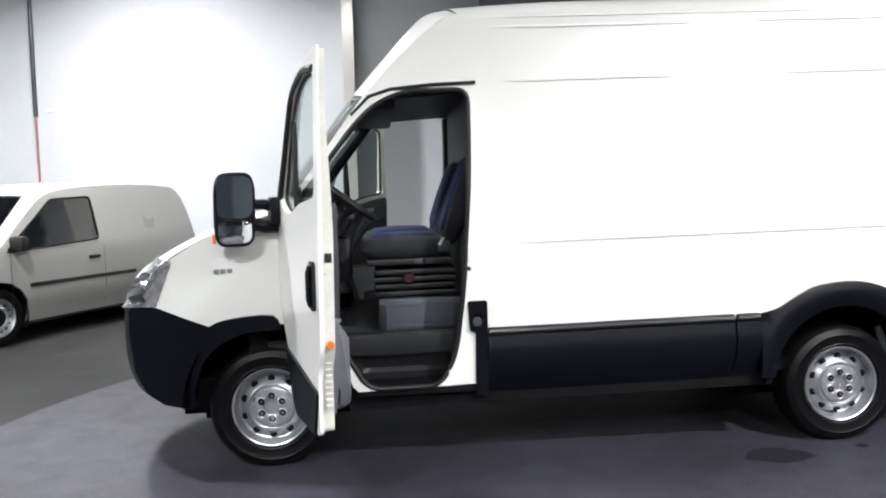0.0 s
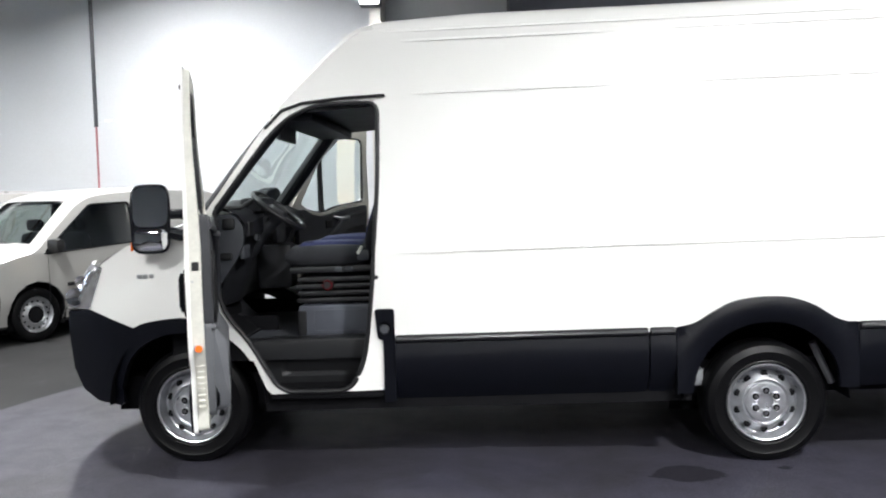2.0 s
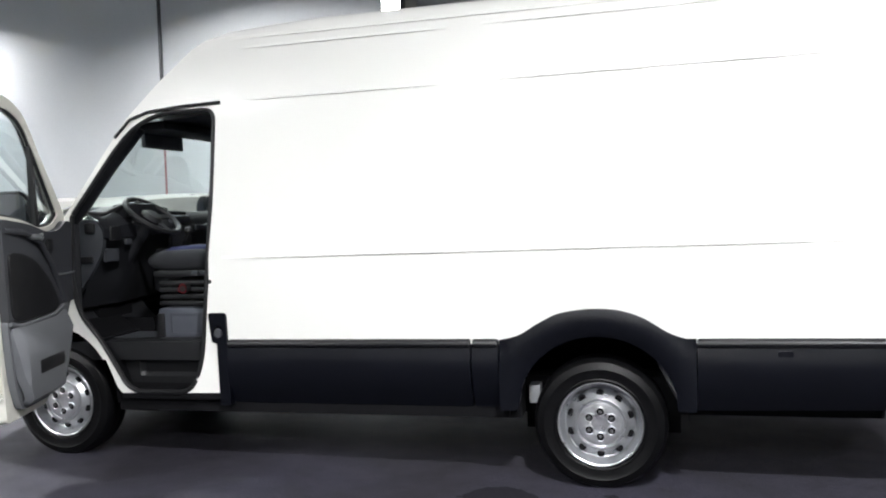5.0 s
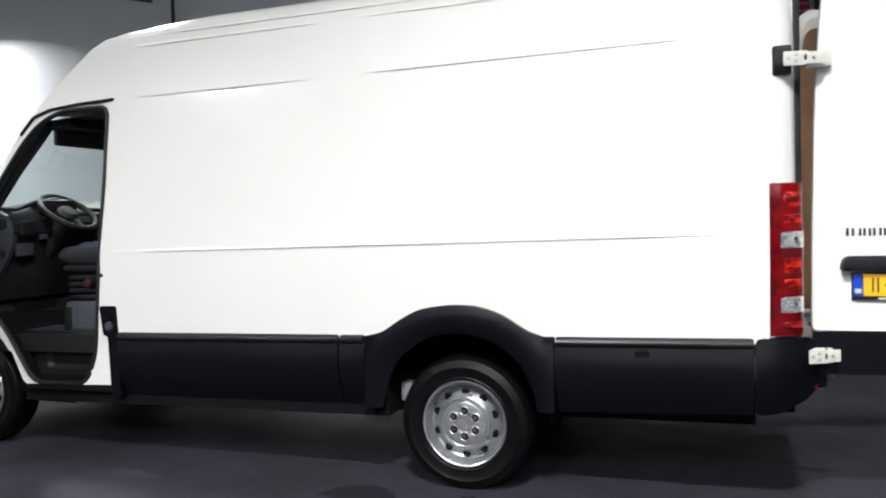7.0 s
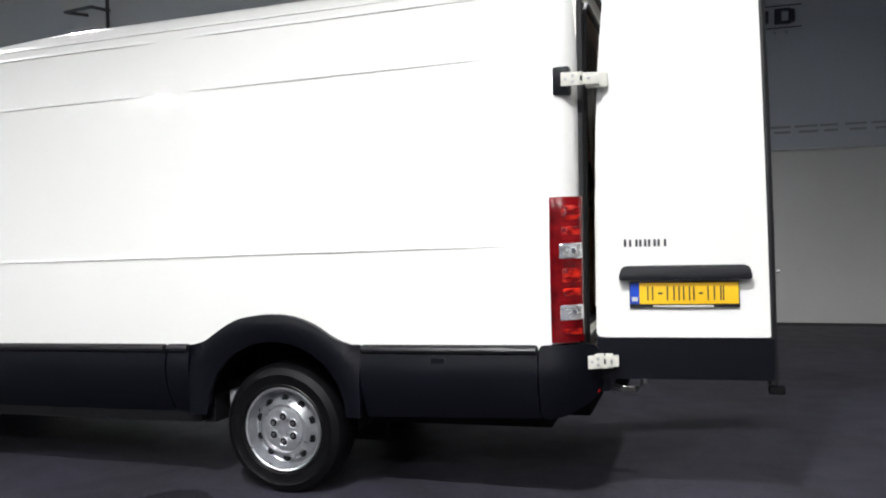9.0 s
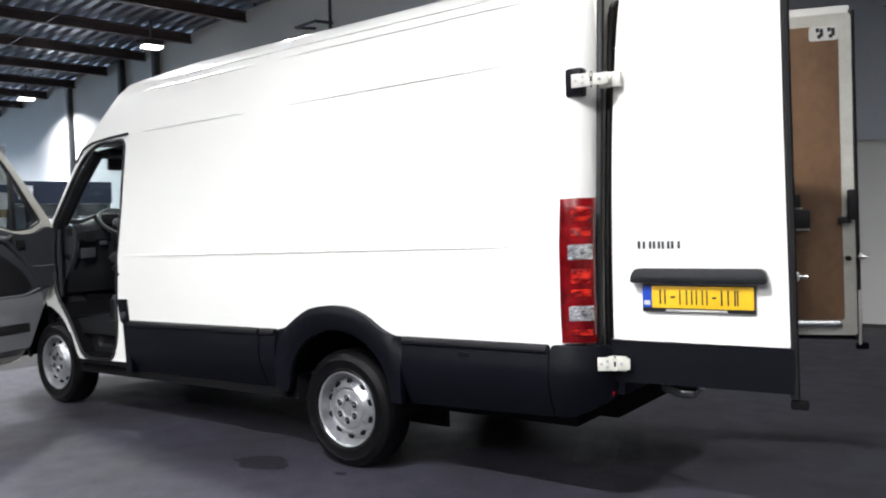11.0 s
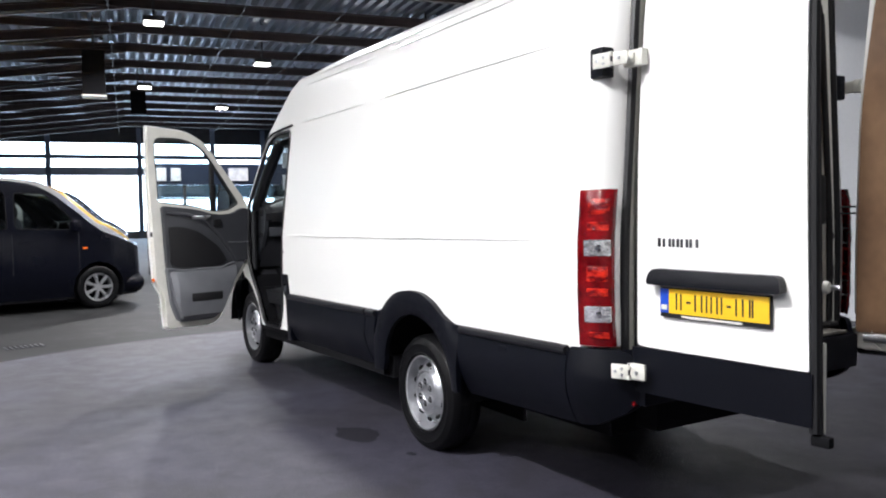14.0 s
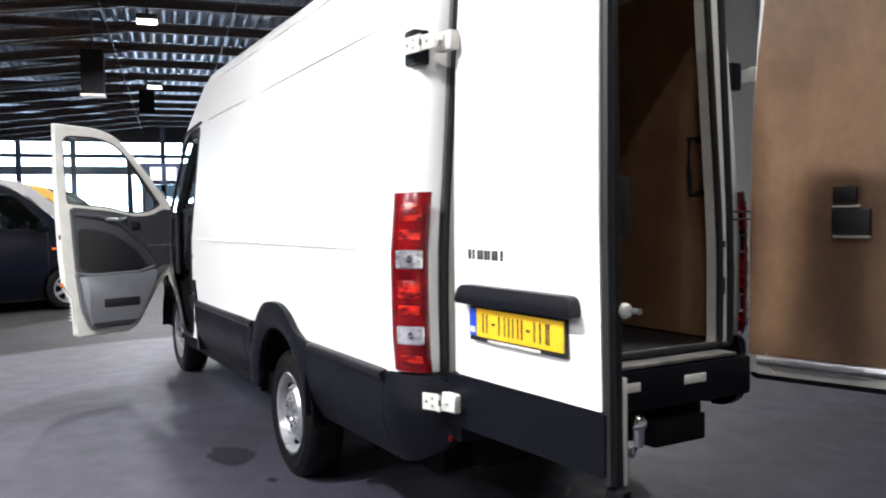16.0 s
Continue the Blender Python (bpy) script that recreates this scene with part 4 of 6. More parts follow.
rear_door("left_rear_door", "white rear door swung open, with yellow plate", (4.942, 0.147), -84, True, False)
rear_door("right_rear_door", "rear door swung open showing its brown plywood lining", (4.93, W - 0.065), 110, False, True)
for flip in (False, True):
    for z in (1.97, 0.66):
        bm = box(4.77, side(4.7, z) - 0.01, z - 0.065, 4.85, side(4.7, z) + 0.06, z + 0.065, 0.012)
        if z > 1:
            part("hinge_cover", mirror_y(bm) if flip else bm, PLASTIC, van, "dark plastic hinge cover", rake=RAKE)
        else:
            bm.free()
        xa, ya, xb, yb = (4.815, side(4.7, z) - 0.034, 4.96, 0.075) if z > 1 else (4.915, side(4.7, z) + 0.03, 5.03, 0.1)
        hinge_run = Vector((xb - xa, yb - ya, 0))
        hinge_way = hinge_run.normalized()
        hinge_place = Matrix(((hinge_way.x, -hinge_way.y, 0, xa), (hinge_way.y, hinge_way.x, 0, ya), (0, 0, 1, z), (0, 0, 0, 1)))
        hinge_span = hinge_run.length

        def hinge_put(bm):
            bmesh.ops.transform(bm, matrix=hinge_place, verts=bm.verts)
            return mirror_y(bm) if flip else bm
        plate = part("hinge_plate", hinge_put(box(0.0, 0.0, -0.031, hinge_span * 0.58, 0.009, 0.031, 0.003)), CREAM, van, "white hinge plate", rake=RAKE)
        part("hinge_leaf", hinge_put(box(hinge_span * 0.66, 0.002, -0.028, hinge_span + 0.02, 0.01, 0.026, 0.003)), CREAM, plate, rake=RAKE)
        for z0, z1 in ((-0.03, -0.012), (0.012, 0.03)):
            part("hinge_knuckle", hinge_put(tube([(hinge_span * 0.62, 0.0, z0), (hinge_span * 0.62, 0.0, z1)], 0.0085, 10)), CREAM, plate, rake=RAKE)
        part("hinge_pin", hinge_put(tube([(hinge_span * 0.62, 0.002, -0.036), (hinge_span * 0.62, 0.002, 0.036)], 0.0045, 8)), DARKSTEEL, plate, rake=RAKE)
        for f, h in ((0.14, 0.0), (0.36, 0.014), (0.36, -0.014), (0.86, 0.0)):
            part("hinge_bolt", hinge_put(moved(lathe([(0.0, -0.005), (0.006, -0.004), (0.008, 0.002)], 10), Matrix.Translation((hinge_span * f, 0.0, h)))), STEEL, plate, rake=RAKE)


# ---- front doors ----
DOOR = [(-0.005, 1.47, 0.03), (-0.012, 1.13, 0.05), (0.03, 0.9, 0.1), (0.165, 0.735, 0.12), (0.33, 0.45, 0.06), (0.40, 0.405, 0.05), (0.845, 0.405, 0.03), (0.86, 0.7, 0.04), (0.925, 0.8, 0.05), (0.945, 1.1, 0.2), (0.963, 1.65, 0.2), (0.965, 2.13, 0.015), (0.61, 2.105, 0.2), (0.45, 2.04, 0.08), (0.32, 1.9, 0.1)]
PANE = rounded([(0.10, 1.475, 0.03), (0.2, 1.415, 0.05), (0.36, 1.40, 0.06), (0.55, 1.45, 0.08), (0.885, 1.485, 0.04), (0.9, 2.035, 0.07), (0.62, 2.035, 0.15), (0.46, 1.97, 0.08), (0.35, 1.84, 0.08)], 0.04, 5)


def pillow(y, z, ry, rz, sections, n=40):
    """A rounded-square form about a line through y, z, its size given at places along x."""
    bm = bmesh.new()
    rings = []
    for x, k in sections:
        ring = []
        for i in range(n):
            a = 2 * math.pi * i / n
            c, s = math.cos(a), math.sin(a)
            ring.append(bm.verts.new((x, y + ry * k * math.copysign(abs(c) ** 0.45, c), z + rz * k * math.copysign(abs(s) ** 0.45, s))))
        rings.append(ring)
    for p, q in zip(rings, rings[1:]):
        for i in range(n):
            bm.faces.new((p[i - 1], p[i], q[i], q[i - 1]))
    bm.faces.new(rings[0])
    bm.faces.new(rings[-1])
    return bm


def front_door(label, hinge_y, turn, flip, shift=0.0):
    def put(bm):
        """Local x along the door from its hinge, y inwards from the outer skin, z up."""
        for v in bm.verts:
            v.co.x *= 1.02
            if v.co.y > 0 and v.co.z > 1.35:
                v.co.y *= 1 - 0.45 * min(1, (v.co.z - 1.35) / 0.5)
            v.co.y += 0.2 * (side(0.5, v.co.z) - side(0.5, 1.1))
            v.co.z += 0.032
            if flip:
                v.co.y = -v.co.y
        bmesh.ops.transform(bm, matrix=Matrix.Translation((0.17 + shift, hinge_y, 0)) @ Matrix.Rotation(radians(turn), 4, "Z"), verts=bm.verts)
        return bm

    lv = [1.3, 1.45, 1.6, 1.75, 1.9, 2.0]
    out = rounded(DOOR, 0.05, 5)
    door = part("front_door", put(sheet(out, [PANE], lambda x, z: 0.0, lv, [], 0.02)), WHITE, van, label)
    inset = [(0.015 + x * 0.972, 1.25 + (z - 1.25) * 0.985) for x, z in out]
    part("door_frame", put(sheet(inset, [[(x, z) for x, z in PANE]], lambda x, z: 0.02 + 0.0 * z, lv, [], 0.05)), CREAM, door, "off-white inner door frame")
    part("window_seal", put(tube([(x, 0.045, z) for x, z in PANE], 0.014, 6, True)), SEAL, door, "black window seal")
    part("outer_surround", put(tube(smooth_line([(0.895, 0.004, 2.04), (0.72, 0.004, 2.055), (0.6, 0.004, 2.035), (0.46, 0.004, 1.98), (0.35, 0.004, 1.85), (0.21, 0.004, 1.64), (0.1, 0.004, 1.485), (0.07, 0.004, 1.42)], 4), 0.018, 8)), SEAL, door, "black outer window surround")
    part("window_pane", put(sheet(PANE, [], lambda x, z: 0.04, lv)), GLASS, door, "clear door window")
    part("window_divider", put(box(0.342, 0.025, 1.40, 0.378, 0.065, 1.86, 0.006)), SEAL, door, "black quarter-light bar")
    low = rounded([(0.05, 1.0), (0.2, 0.78), (0.36, 0.5), (0.42, 0.465), (0.75, 0.465), (0.81, 0.62), (0.846, 0.945), (0.06, 0.985)], 0.04, 4)
    part("lower_trim", put(sheet(low, [], lambda x, z: 0.07, [], [], 0.035)), DOORLOW, door, "grey lower door trim")
    bag = rounded([(0.27, 0.72), (0.37, 0.52), (0.43, 0.485), (0.735, 0.485), (0.785, 0.62), (0.822, 0.9), (0.17, 0.93)], 0.04, 4)
    part("door_pocket", put(sheet(bag, [], lambda x, z: 0.06 + 0.062 * max(0, min(1, (0.93 - z) / 0.1)) * max(0, min(1, (0.83 - x) / 0.06)) * max(0, min(1, (z - 0.47) / 0.05)), [0.52, 0.83, 0.88], [0.77], 0.05)), DOORLOW, door, "bulging grey door pocket")
    high = rounded([(0.02, 1.42), (0.03, 0.965), (0.84, 0.925), (0.868, 1.46), (0.55, 1.425, 0.1), (0.36, 1.375, 0.1), (0.2, 1.385, 0.05), (0.09, 1.44)], 0.035, 4)
    part("upper_trim", put(sheet(high, [], lambda x, z: 0.07, [], [], 0.045)), DOORHIGH, door, "charcoal upper door trim")
    pad = rounded([(0.825, 1.29), (0.815, 0.955), (0.72, 0.925), (0.34, 0.93), (0.27, 0.965), (0.36, 1.1), (0.54, 1.23), (0.68, 1.275)], 0.05, 4)
    part("door_pad", put(sheet(pad, [], lambda x, z: 0.113, [], [], 0.012)), SEAL, door, "dark rubbery door pad")
    part("trim_sweep", put(tube([(0.84, 0.112, 1.40), (0.66, 0.125, 1.385), (0.5, 0.13, 1.33), (0.36, 0.128, 1.2), (0.25, 0.12, 1.06), (0.19, 0.11, 0.97)], 0.016)), DOORHIGH, door, "moulded sweep")
    part("trim_line", put(tube([(0.26, 0.114, 1.13), (0.12, 0.116, 1.125), (0.03, 0.112, 1.13)], 0.007)), DOORLOW, door)
    part("arm_ledge", put(tube([(0.83, 0.112, 0.925), (0.74, 0.12, 0.905), (0.6, 0.12, 0.905), (0.33, 0.12, 0.912), (0.2, 0.112, 0.95)], 0.012)), DOORLOW, door, "grey ledge")
    part("pocket_slot", put(box(0.36, 0.155, 0.635, 0.66, 0.177, 0.71, 0.012)), SEAL, door, "black door pocket slot")
    part("inner_latch", put(box(0.33, 0.113, 1.27, 0.4, 0.13, 1.34, 0.012)), SEAL, door)
    part("pull_handle", put(tube([(0.65, 0.11, 1.385), (0.6, 0.13, 1.36), (0.5, 0.135, 1.35), (0.43, 0.115, 1.37)], [0.008, 0.016, 0.018, 0.008])), SILVER, door, "grey pull handle")
    clad = rounded([(0.19, 0.7), (0.86, 0.61), (0.785, 0.4), (0.40, 0.398), (0.33, 0.445)], 0.02, 3)
    part("door_cladding", put(sheet(clad, [], lambda x, z: -0.014, [], [], 0.014)), PLASTIC, door, "dark plastic lower cladding")
    handle = part("outer_handle", put(sheet(rounded([(0.80, 0.98), (0.88, 0.98), (0.88, 1.2), (0.80, 1.2)], 0.02), [], lambda x, z: -0.012, [], [], 0.014)), SEAL, door, "black handle recess")
    part("grip", put(tube([(0.84, -0.014, 1.0), (0.84, -0.024, 1.03), (0.84, -0.024, 1.15), (0.84, -0.014, 1.18)], 0.013)), PLASTIC, handle)
    part("door_reflector", put(moved(lathe([(0.0, 0.012), (0.016, 0.01), (0.018, 0.0)], 18, "x"), Matrix.Translation((0.93, 0.045, 0.835)))), ORANGE, door, "round orange reflector")
    part("door_lock", put(box(0.925, 0.03, 1.2, 0.945, 0.062, 1.24, 0.005)), SEAL, door, "black door latch")
    for z in (1.28, 1.19, 1.15):
        part("edge_screw", put(moved(lathe([(0.0, 0.006), (0.008, 0.004), (0.009, 0.0)], 10, "x"), Matrix.Translation((0.93, 0.03 if z < 1.2 else 0.055, z)))), STEEL, door)
    for i in range(9):
        part("edge_slot", put(box(0.845 + 0.006 * (9 - i) / 2.0 - 0.02 * (i > 6), 0.03, 0.77 - 0.028 * i, 0.885, 0.06, 0.774 - 0.028 * i)), CREAM, door)
    # mirror on its arm
    arm = part("mirror_arm", put(tube([(0.03, 0.0, 1.42), (0.04, -0.07, 1.45), (0.05, -0.13, 1.45)], 0.028)), PLASTIC, door, "black mirror arm")
    part("arm_foot", put(box(-0.01, -0.05, 1.34, 0.11, 0.02, 1.49, 0.02)), PLASTIC, arm)
    part("mirror_arm", put(tube([(0.03, 0.0, 1.33), (0.04, -0.07, 1.33), (0.05, -0.14, 1.35)], 0.034)), PLASTIC, door, "black mirror arm")
    house = part("mirror_housing", put(pillow(-0.23, 1.425, 0.107, 0.195, [(-0.06, 0.5), (-0.055, 0.7), (-0.03, 0.88), (0.02, 0.97), (0.06, 1.0), (0.075, 0.985), (0.08, 0.93), (0.07, 0.9)])), PLASTIC, door, "black mirror housing")
    part("mirror_glass", put(pillow(-0.23, 1.493, 0.093, 0.112, [(0.066, 1.0), (0.0735, 0.99)])), MIRROR, house, "mirror glass")
    part("wide_mirror", put(pillow(-0.23, 1.308, 0.09, 0.064, [(0.066, 1.0), (0.072, 0.97), (0.077, 0.8), (0.08, 0.5)])), MIRROR, house, "wide-angle mirror glass")
    part("mirror_indicator", put(box(0.0, -0.34, 1.25, 0.05, -0.328, 1.3, 0.004)), ORANGE, house, "orange indicator")
    return door


front_door("white driver's door swung wide open, grey inner trim", 0.02, -73, False, -0.085)
front_door("white passenger door standing open, grey inner trim", W - 0.015, 59, True)

# front details of the body
for flip in (False, True):
    def lamp(s, c):
        """The glass wraps from the grille's corner round to the wing."""
        a = Vector((-0.845, 0.32, 0.925)).lerp(Vector((-0.60, 0.25, 1.222)), c)
        b = Vector((-0.60, 0, 0.94)).lerp(Vector((-0.495, 0, 1.185)), c)
        b.y = side(b.x, b.z) - 0.004
        e = min(1, 6 * min(s, 1 - s), 6 * min(c, 1 - c)) ** 0.5
        return a.lerp(b, s) + Vector((-0.6, -0.8, 0.1)) * (0.045 * math.sin(math.pi * s) + 0.012 * e)
    bm = grid(14, 16, lamp)
    head = part("headlamp", mirror_y(bm) if flip else bm, CLEAR, van, "clear glass headlamp", rake=RAKE)
    for z, r in ((1.01, 0.05), (1.1, 0.035)):
        bm = moved(lathe([(0.0, 0.0), (r * 0.6, -0.008), (r, -0.014), (r * 1.1, -0.01)], 18), Matrix.Translation((-0.70 + (z - 1.0) * 0.5, side(-0.6, 1.0) + 0.012, z)))
        part("reflector_bowl", mirror_y(bm) if flip else bm, CHROME, head, rake=RAKE)
    for i in range(4):
        bm = box(-0.26 + 0.036 * i, side(-0.2, 1.13) - 0.006, 1.118, -0.232 + 0.036 * i, side(-0.2, 1.13) + 0.01, 1.142, 0.002)
        part("wing_badge_bar", mirror_y(bm) if flip else bm, STEEL, van, "grey badge bar", rake=RAKE)
    bm = tube([(0.185, side(0.2, 0.7) + 0.05, 1.44), (0.185, side(0.2, 0.7) + 0.05, 0.9)], 0.03)
    part("hinge_pillar", mirror_y(bm) if flip else bm, TRIM_DARK, van, rake=RAKE)
    # inner pillar trims
    bm = tube([(0.12, 0.12, 1.45), (0.36, 0.15, 1.76), (0.57, 0.2, 2.02)], 0.05, 10)
    part("pillar_trim", mirror_y(bm) if flip else bm, TRIM_DARK, van, "dark windscreen pillar trim", rake=RAKE)
    bm = box(1.14, 0.1, 0.7, 1.2, 0.24, 2.05, 0.02)
    part("door_pillar_trim", mirror_y(bm) if flip else bm, TRIM_DARK, van, rake=RAKE)
    # step and footwell behind the door opening
    bm = box(0.48, 0.07, 0.415, 1.1, 0.30, 0.445, 0.01)
    step = part("entry_step", mirror_y(bm) if flip else bm, STEPDARK, van, "dark plastic entry step", rake=RAKE)
    def riser(x, z):
        """A moulded well: the panel steps back inside a rounded pocket."""
        y = 0.16 + 0.1 * (0.72 - z)
        inside = min(1, max(0, min(x - 0.52, 1.03 - x, z - 0.49, 0.69 - z) / 0.025))
        return y + 0.025 * inside
    bm = sheet(rounded([(0.42, 0.45), (1.1, 0.45), (1.12, 0.72), (0.3, 0.72)], 0.03), [], riser, [0.49, 0.515, 0.53, 0.6, 0.665, 0.69], [0.52, 0.545, 0.7, 0.85, 1.005, 1.03], 0.02)
    part("step_riser", mirror_y(bm) if flip else bm, STEPDARK, step, rake=RAKE)
    bm = box(0.47, 0.14, 0.703, 1.1, 0.25, 0.722, 0.009)
    part("step_edge", mirror_y(bm) if flip else bm, STEPDARK, step, rake=RAKE)

# ---- cab interior ----
part("cab_floor", box(-0.05, 0.12, 0.60, 1.2, W - 0.12, 0.715, 0.01), STEPDARK, van, "grey rubber cab floor", rake=RAKE)
plinth = part("seat_box", box(0.62, 0.24, 0.70, 1.15, 0.8, 0.9, 0.02), SEATBOX, van, "blue-grey painted seat plinth", rake=RAKE)
part("plinth_panel", sheet(rounded([(0.70, 0.735), (1.07, 0.73), (1.075, 0.872), (0.70, 0.872)], 0.02), [rounded([(0.715, 0.75), (1.055, 0.745), (1.06, 0.857), (0.715, 0.857)], 0.015)], lambda x, z: 0.234, [], [], 0.008), SEATBOX, plinth, "raised rim", rake=RAKE)
# solid black block painting the dark of a slot
part("plinth_slot", box(0.618, 0.225, 0.71, 0.668, 0.27, 0.87, 0.012), SEAL, plinth, "black block for the dark slot at the plinth's corner", rake=RAKE)
part("floor_mat", grid(8, 6, lambda s, c: Vector((0.1 + 0.54 * s, 0.2 + 0.55 * c, 0.722 + 0.13 * max(0, 0.45 - s) ** 1.4))), TRIM, van, "grey rubber floor mat", rake=RAKE)
part("firewall", box(-0.1, 0.1, 0.6, 0.0, W - 0.1, 1.4), BLACK, van, rake=RAKE)
part("cab_back", box(1.17, 0.2, 0.68, 1.195, W - 0.2, 2.08), TRIM_DARK, van, "dark cab rear panel", rake=RAKE)
part("headliner", grid(8, 10, lambda s, c: Vector((0.56 + 0.62 * s, 0.17 + (W - 0.34) * c, 2.03 + 0.03 * math.sin(math.pi * c) + 0.03 * s))), TRIM_DARK, van, "dark grey headliner", rake=RAKE)
part("roof_shelf", box(0.5, 0.2, 1.99, 0.75, W - 0.2, 2.045, 0.02), TRIM_DARK, van, rake=RAKE)
part("sun_visor", box(0.5, 0.32, 1.90, 0.53, 0.75, 2.0, 0.012), TRIM, van, "grey folded sun visor", rake=RAKE)


def dash(s, c):
    sec = [(0.02, 1.47), (0.12, 1.5), (0.22, 1.5), (0.3, 1.46), (0.345, 1.4), (0.34, 1.3), (0.3, 1.2), (0.26, 1.05), (0.2, 0.92), (0.05, 0.85)]
    x, z = along([(*p, 0) for p in sec], s)[:2]
    y = 0.13 + (W - 0.26) * c
    hump = math.exp(-((y - 0.46) / 0.2) ** 2)
    return Vector((x + 0.04 * hump * (z > 1.3) - 0.06 * (1 - hump) * (z < 1.3), y, z + 0.05 * hump * (z > 1.38)))


board = part("dashboard", grid(18, 30, dash), TRIM_DARK, van, "charcoal dashboard", rake=RAKE)
part("dash_end", sheet(rounded([(0.03, 1.45), (0.03, 1.0), (0.12, 0.97), (0.24, 1.12), (0.33, 1.27), (0.34, 1.4), (0.27, 1.47)], 0.04), [], lambda x, z: 0.12 + 0.03 * (x - 0.1), [], [], 0.03), DASHSIDE, board, "slate dashboard end panel", rake=RAKE)
part("dash_cup", box(0.22, 0.108, 1.38, 0.29, 0.13, 1.445, 0.014), SEAL, board, "black side vent", rake=RAKE)
part("dash_pocket", box(0.18, 0.11, 1.2, 0.27, 0.128, 1.24, 0.008), SEAL, board, rake=RAKE)
part("dash_brow", tube([(0.05, 0.14, 1.475), (0.2, 0.15, 1.505), (0.3, 0.2, 1.5), (0.34, 0.3, 1.54), (0.36, 0.46, 1.565), (0.34, 0.62, 1.54), (0.31, 0.75, 1.5), (0.3, 1.1, 1.49)], 0.014, 8), SEAL, board, "dark dashboard brow", rake=RAKE)
for x, z in ((0.33, 1.36), (0.345, 1.3)):
    part("dash_switch", box(x, 0.32, z, x + 0.02, 0.38, z + 0.035, 0.005), TRIM, board, rake=RAKE)
part("dash_vent", box(0.3, 0.18, 1.33, 0.36, 0.29, 1.42, 0.012), SEAL, board, "black air vent", rake=RAKE)
part("instrument_hood", box(0.26, 0.32, 1.47, 0.4, 0.62, 1.56, 0.03), TRIM_DARK, board, rake=RAKE)
part("switch_panel", box(0.3, 0.17, 1.2, 0.325, 0.3, 1.28, 0.008), TRIM, board, rake=RAKE)
part("radio", box(0.31, 0.85, 1.25, 0.35, 1.1, 1.4, 0.01), SEAL, board, "black radio", rake=RAKE)
part("vent_middle", box(0.31, 0.86, 1.42, 0.35, 1.09, 1.47, 0.01), TRIM, board, rake=RAKE)
part("passenger_shelf", box(0.25, 1.15, 1.36, 0.36, 1.65, 1.4, 0.012), TRIM, board, "grey dashboard shelf", rake=RAKE)
part("gear_console", box(0.22, 0.78, 0.95, 0.46, 0.98, 1.25, 0.04), TRIM_DARK, board, rake=RAKE)
part("gear_stick", tube([(0.4, 0.88, 1.24), (0.46, 0.87, 1.34)], 0.012), SEAL, board, rake=RAKE)
part("gear_knob", moved(lathe([(0.0, 0.03), (0.02, 0.024), (0.028, 0.0), (0.016, -0.03)], 14, "z"), Matrix.Translation((0.465, 0.87, 1.36))), SEAL, board, rake=RAKE)

tilt = Matrix.Translation((0.465, 0.46, 1.475)) @ Matrix.Rotation(radians(37), 4, "Y")
wheel_ring = part("steering_wheel", moved(tube([(0.185 * math.cos(2 * math.pi * i / 32), 0.185 * math.sin(2 * math.pi * i / 32), 0) for i in range(32)], 0.017, 10, True), tilt), SEAL, van, "black steering wheel", rake=RAKE)
part("wheel_boss", moved(lathe([(0.0, 0.02), (0.05, 0.015), (0.075, -0.01), (0.06, -0.05), (0.04, -0.12)], 20, "z"), tilt), TRIM_DARK, wheel_ring, rake=RAKE)
for a in (0, 180, 90):
    part("spoke", moved(box(0.05, -0.022, -0.02, 0.18, 0.022, -0.005, 0.006), tilt @ Matrix.Rotation(radians(a), 4, "Z")), TRIM_DARK, wheel_ring, rake=RAKE)
part("steering_column", tube([(0.42, 0.46, 1.43), (0.25, 0.46, 1.2)], 0.055, 12), TRIM_DARK, van, rake=RAKE)
part("stalk", tube([(0.4, 0.46, 1.42), (0.44, 0.28, 1.44)], 0.008), SEAL, van, rake=RAKE)


def cushion(x0, x1, y0, y1, z0, z1, r=0.05):
    bm = box(x0, y0, z0, x1, y1, z1)
    bmesh.ops.subdivide_edges(bm, edges=bm.edges[:], cuts=5, use_grid_fill=True)
    cx, cy, cz = (x0 + x1) / 2, (y0 + y1) / 2, (z0 + z1) / 2
    for v in bm.verts:
        a, b, c = (v.co.x - cx) / (x1 - x0) * 2, (v.co.y - cy) / (y1 - y0) * 2, (v.co.z - cz) / (z1 - z0) * 2
        v.co.x = cx + (x1 - x0) / 2 * a * (1 - 0.10 * b * b * 0.6 - 0.14 * c * c)
        v.co.y = cy + (y1 - y0) / 2 * b * (1 - 0.06 * a * a - 0.10 * c * c)
        v.co.z = cz + (z1 - z0) / 2 * c * (1.06 - 0.14 * a * a - 0.12 * b * b)
    return bm


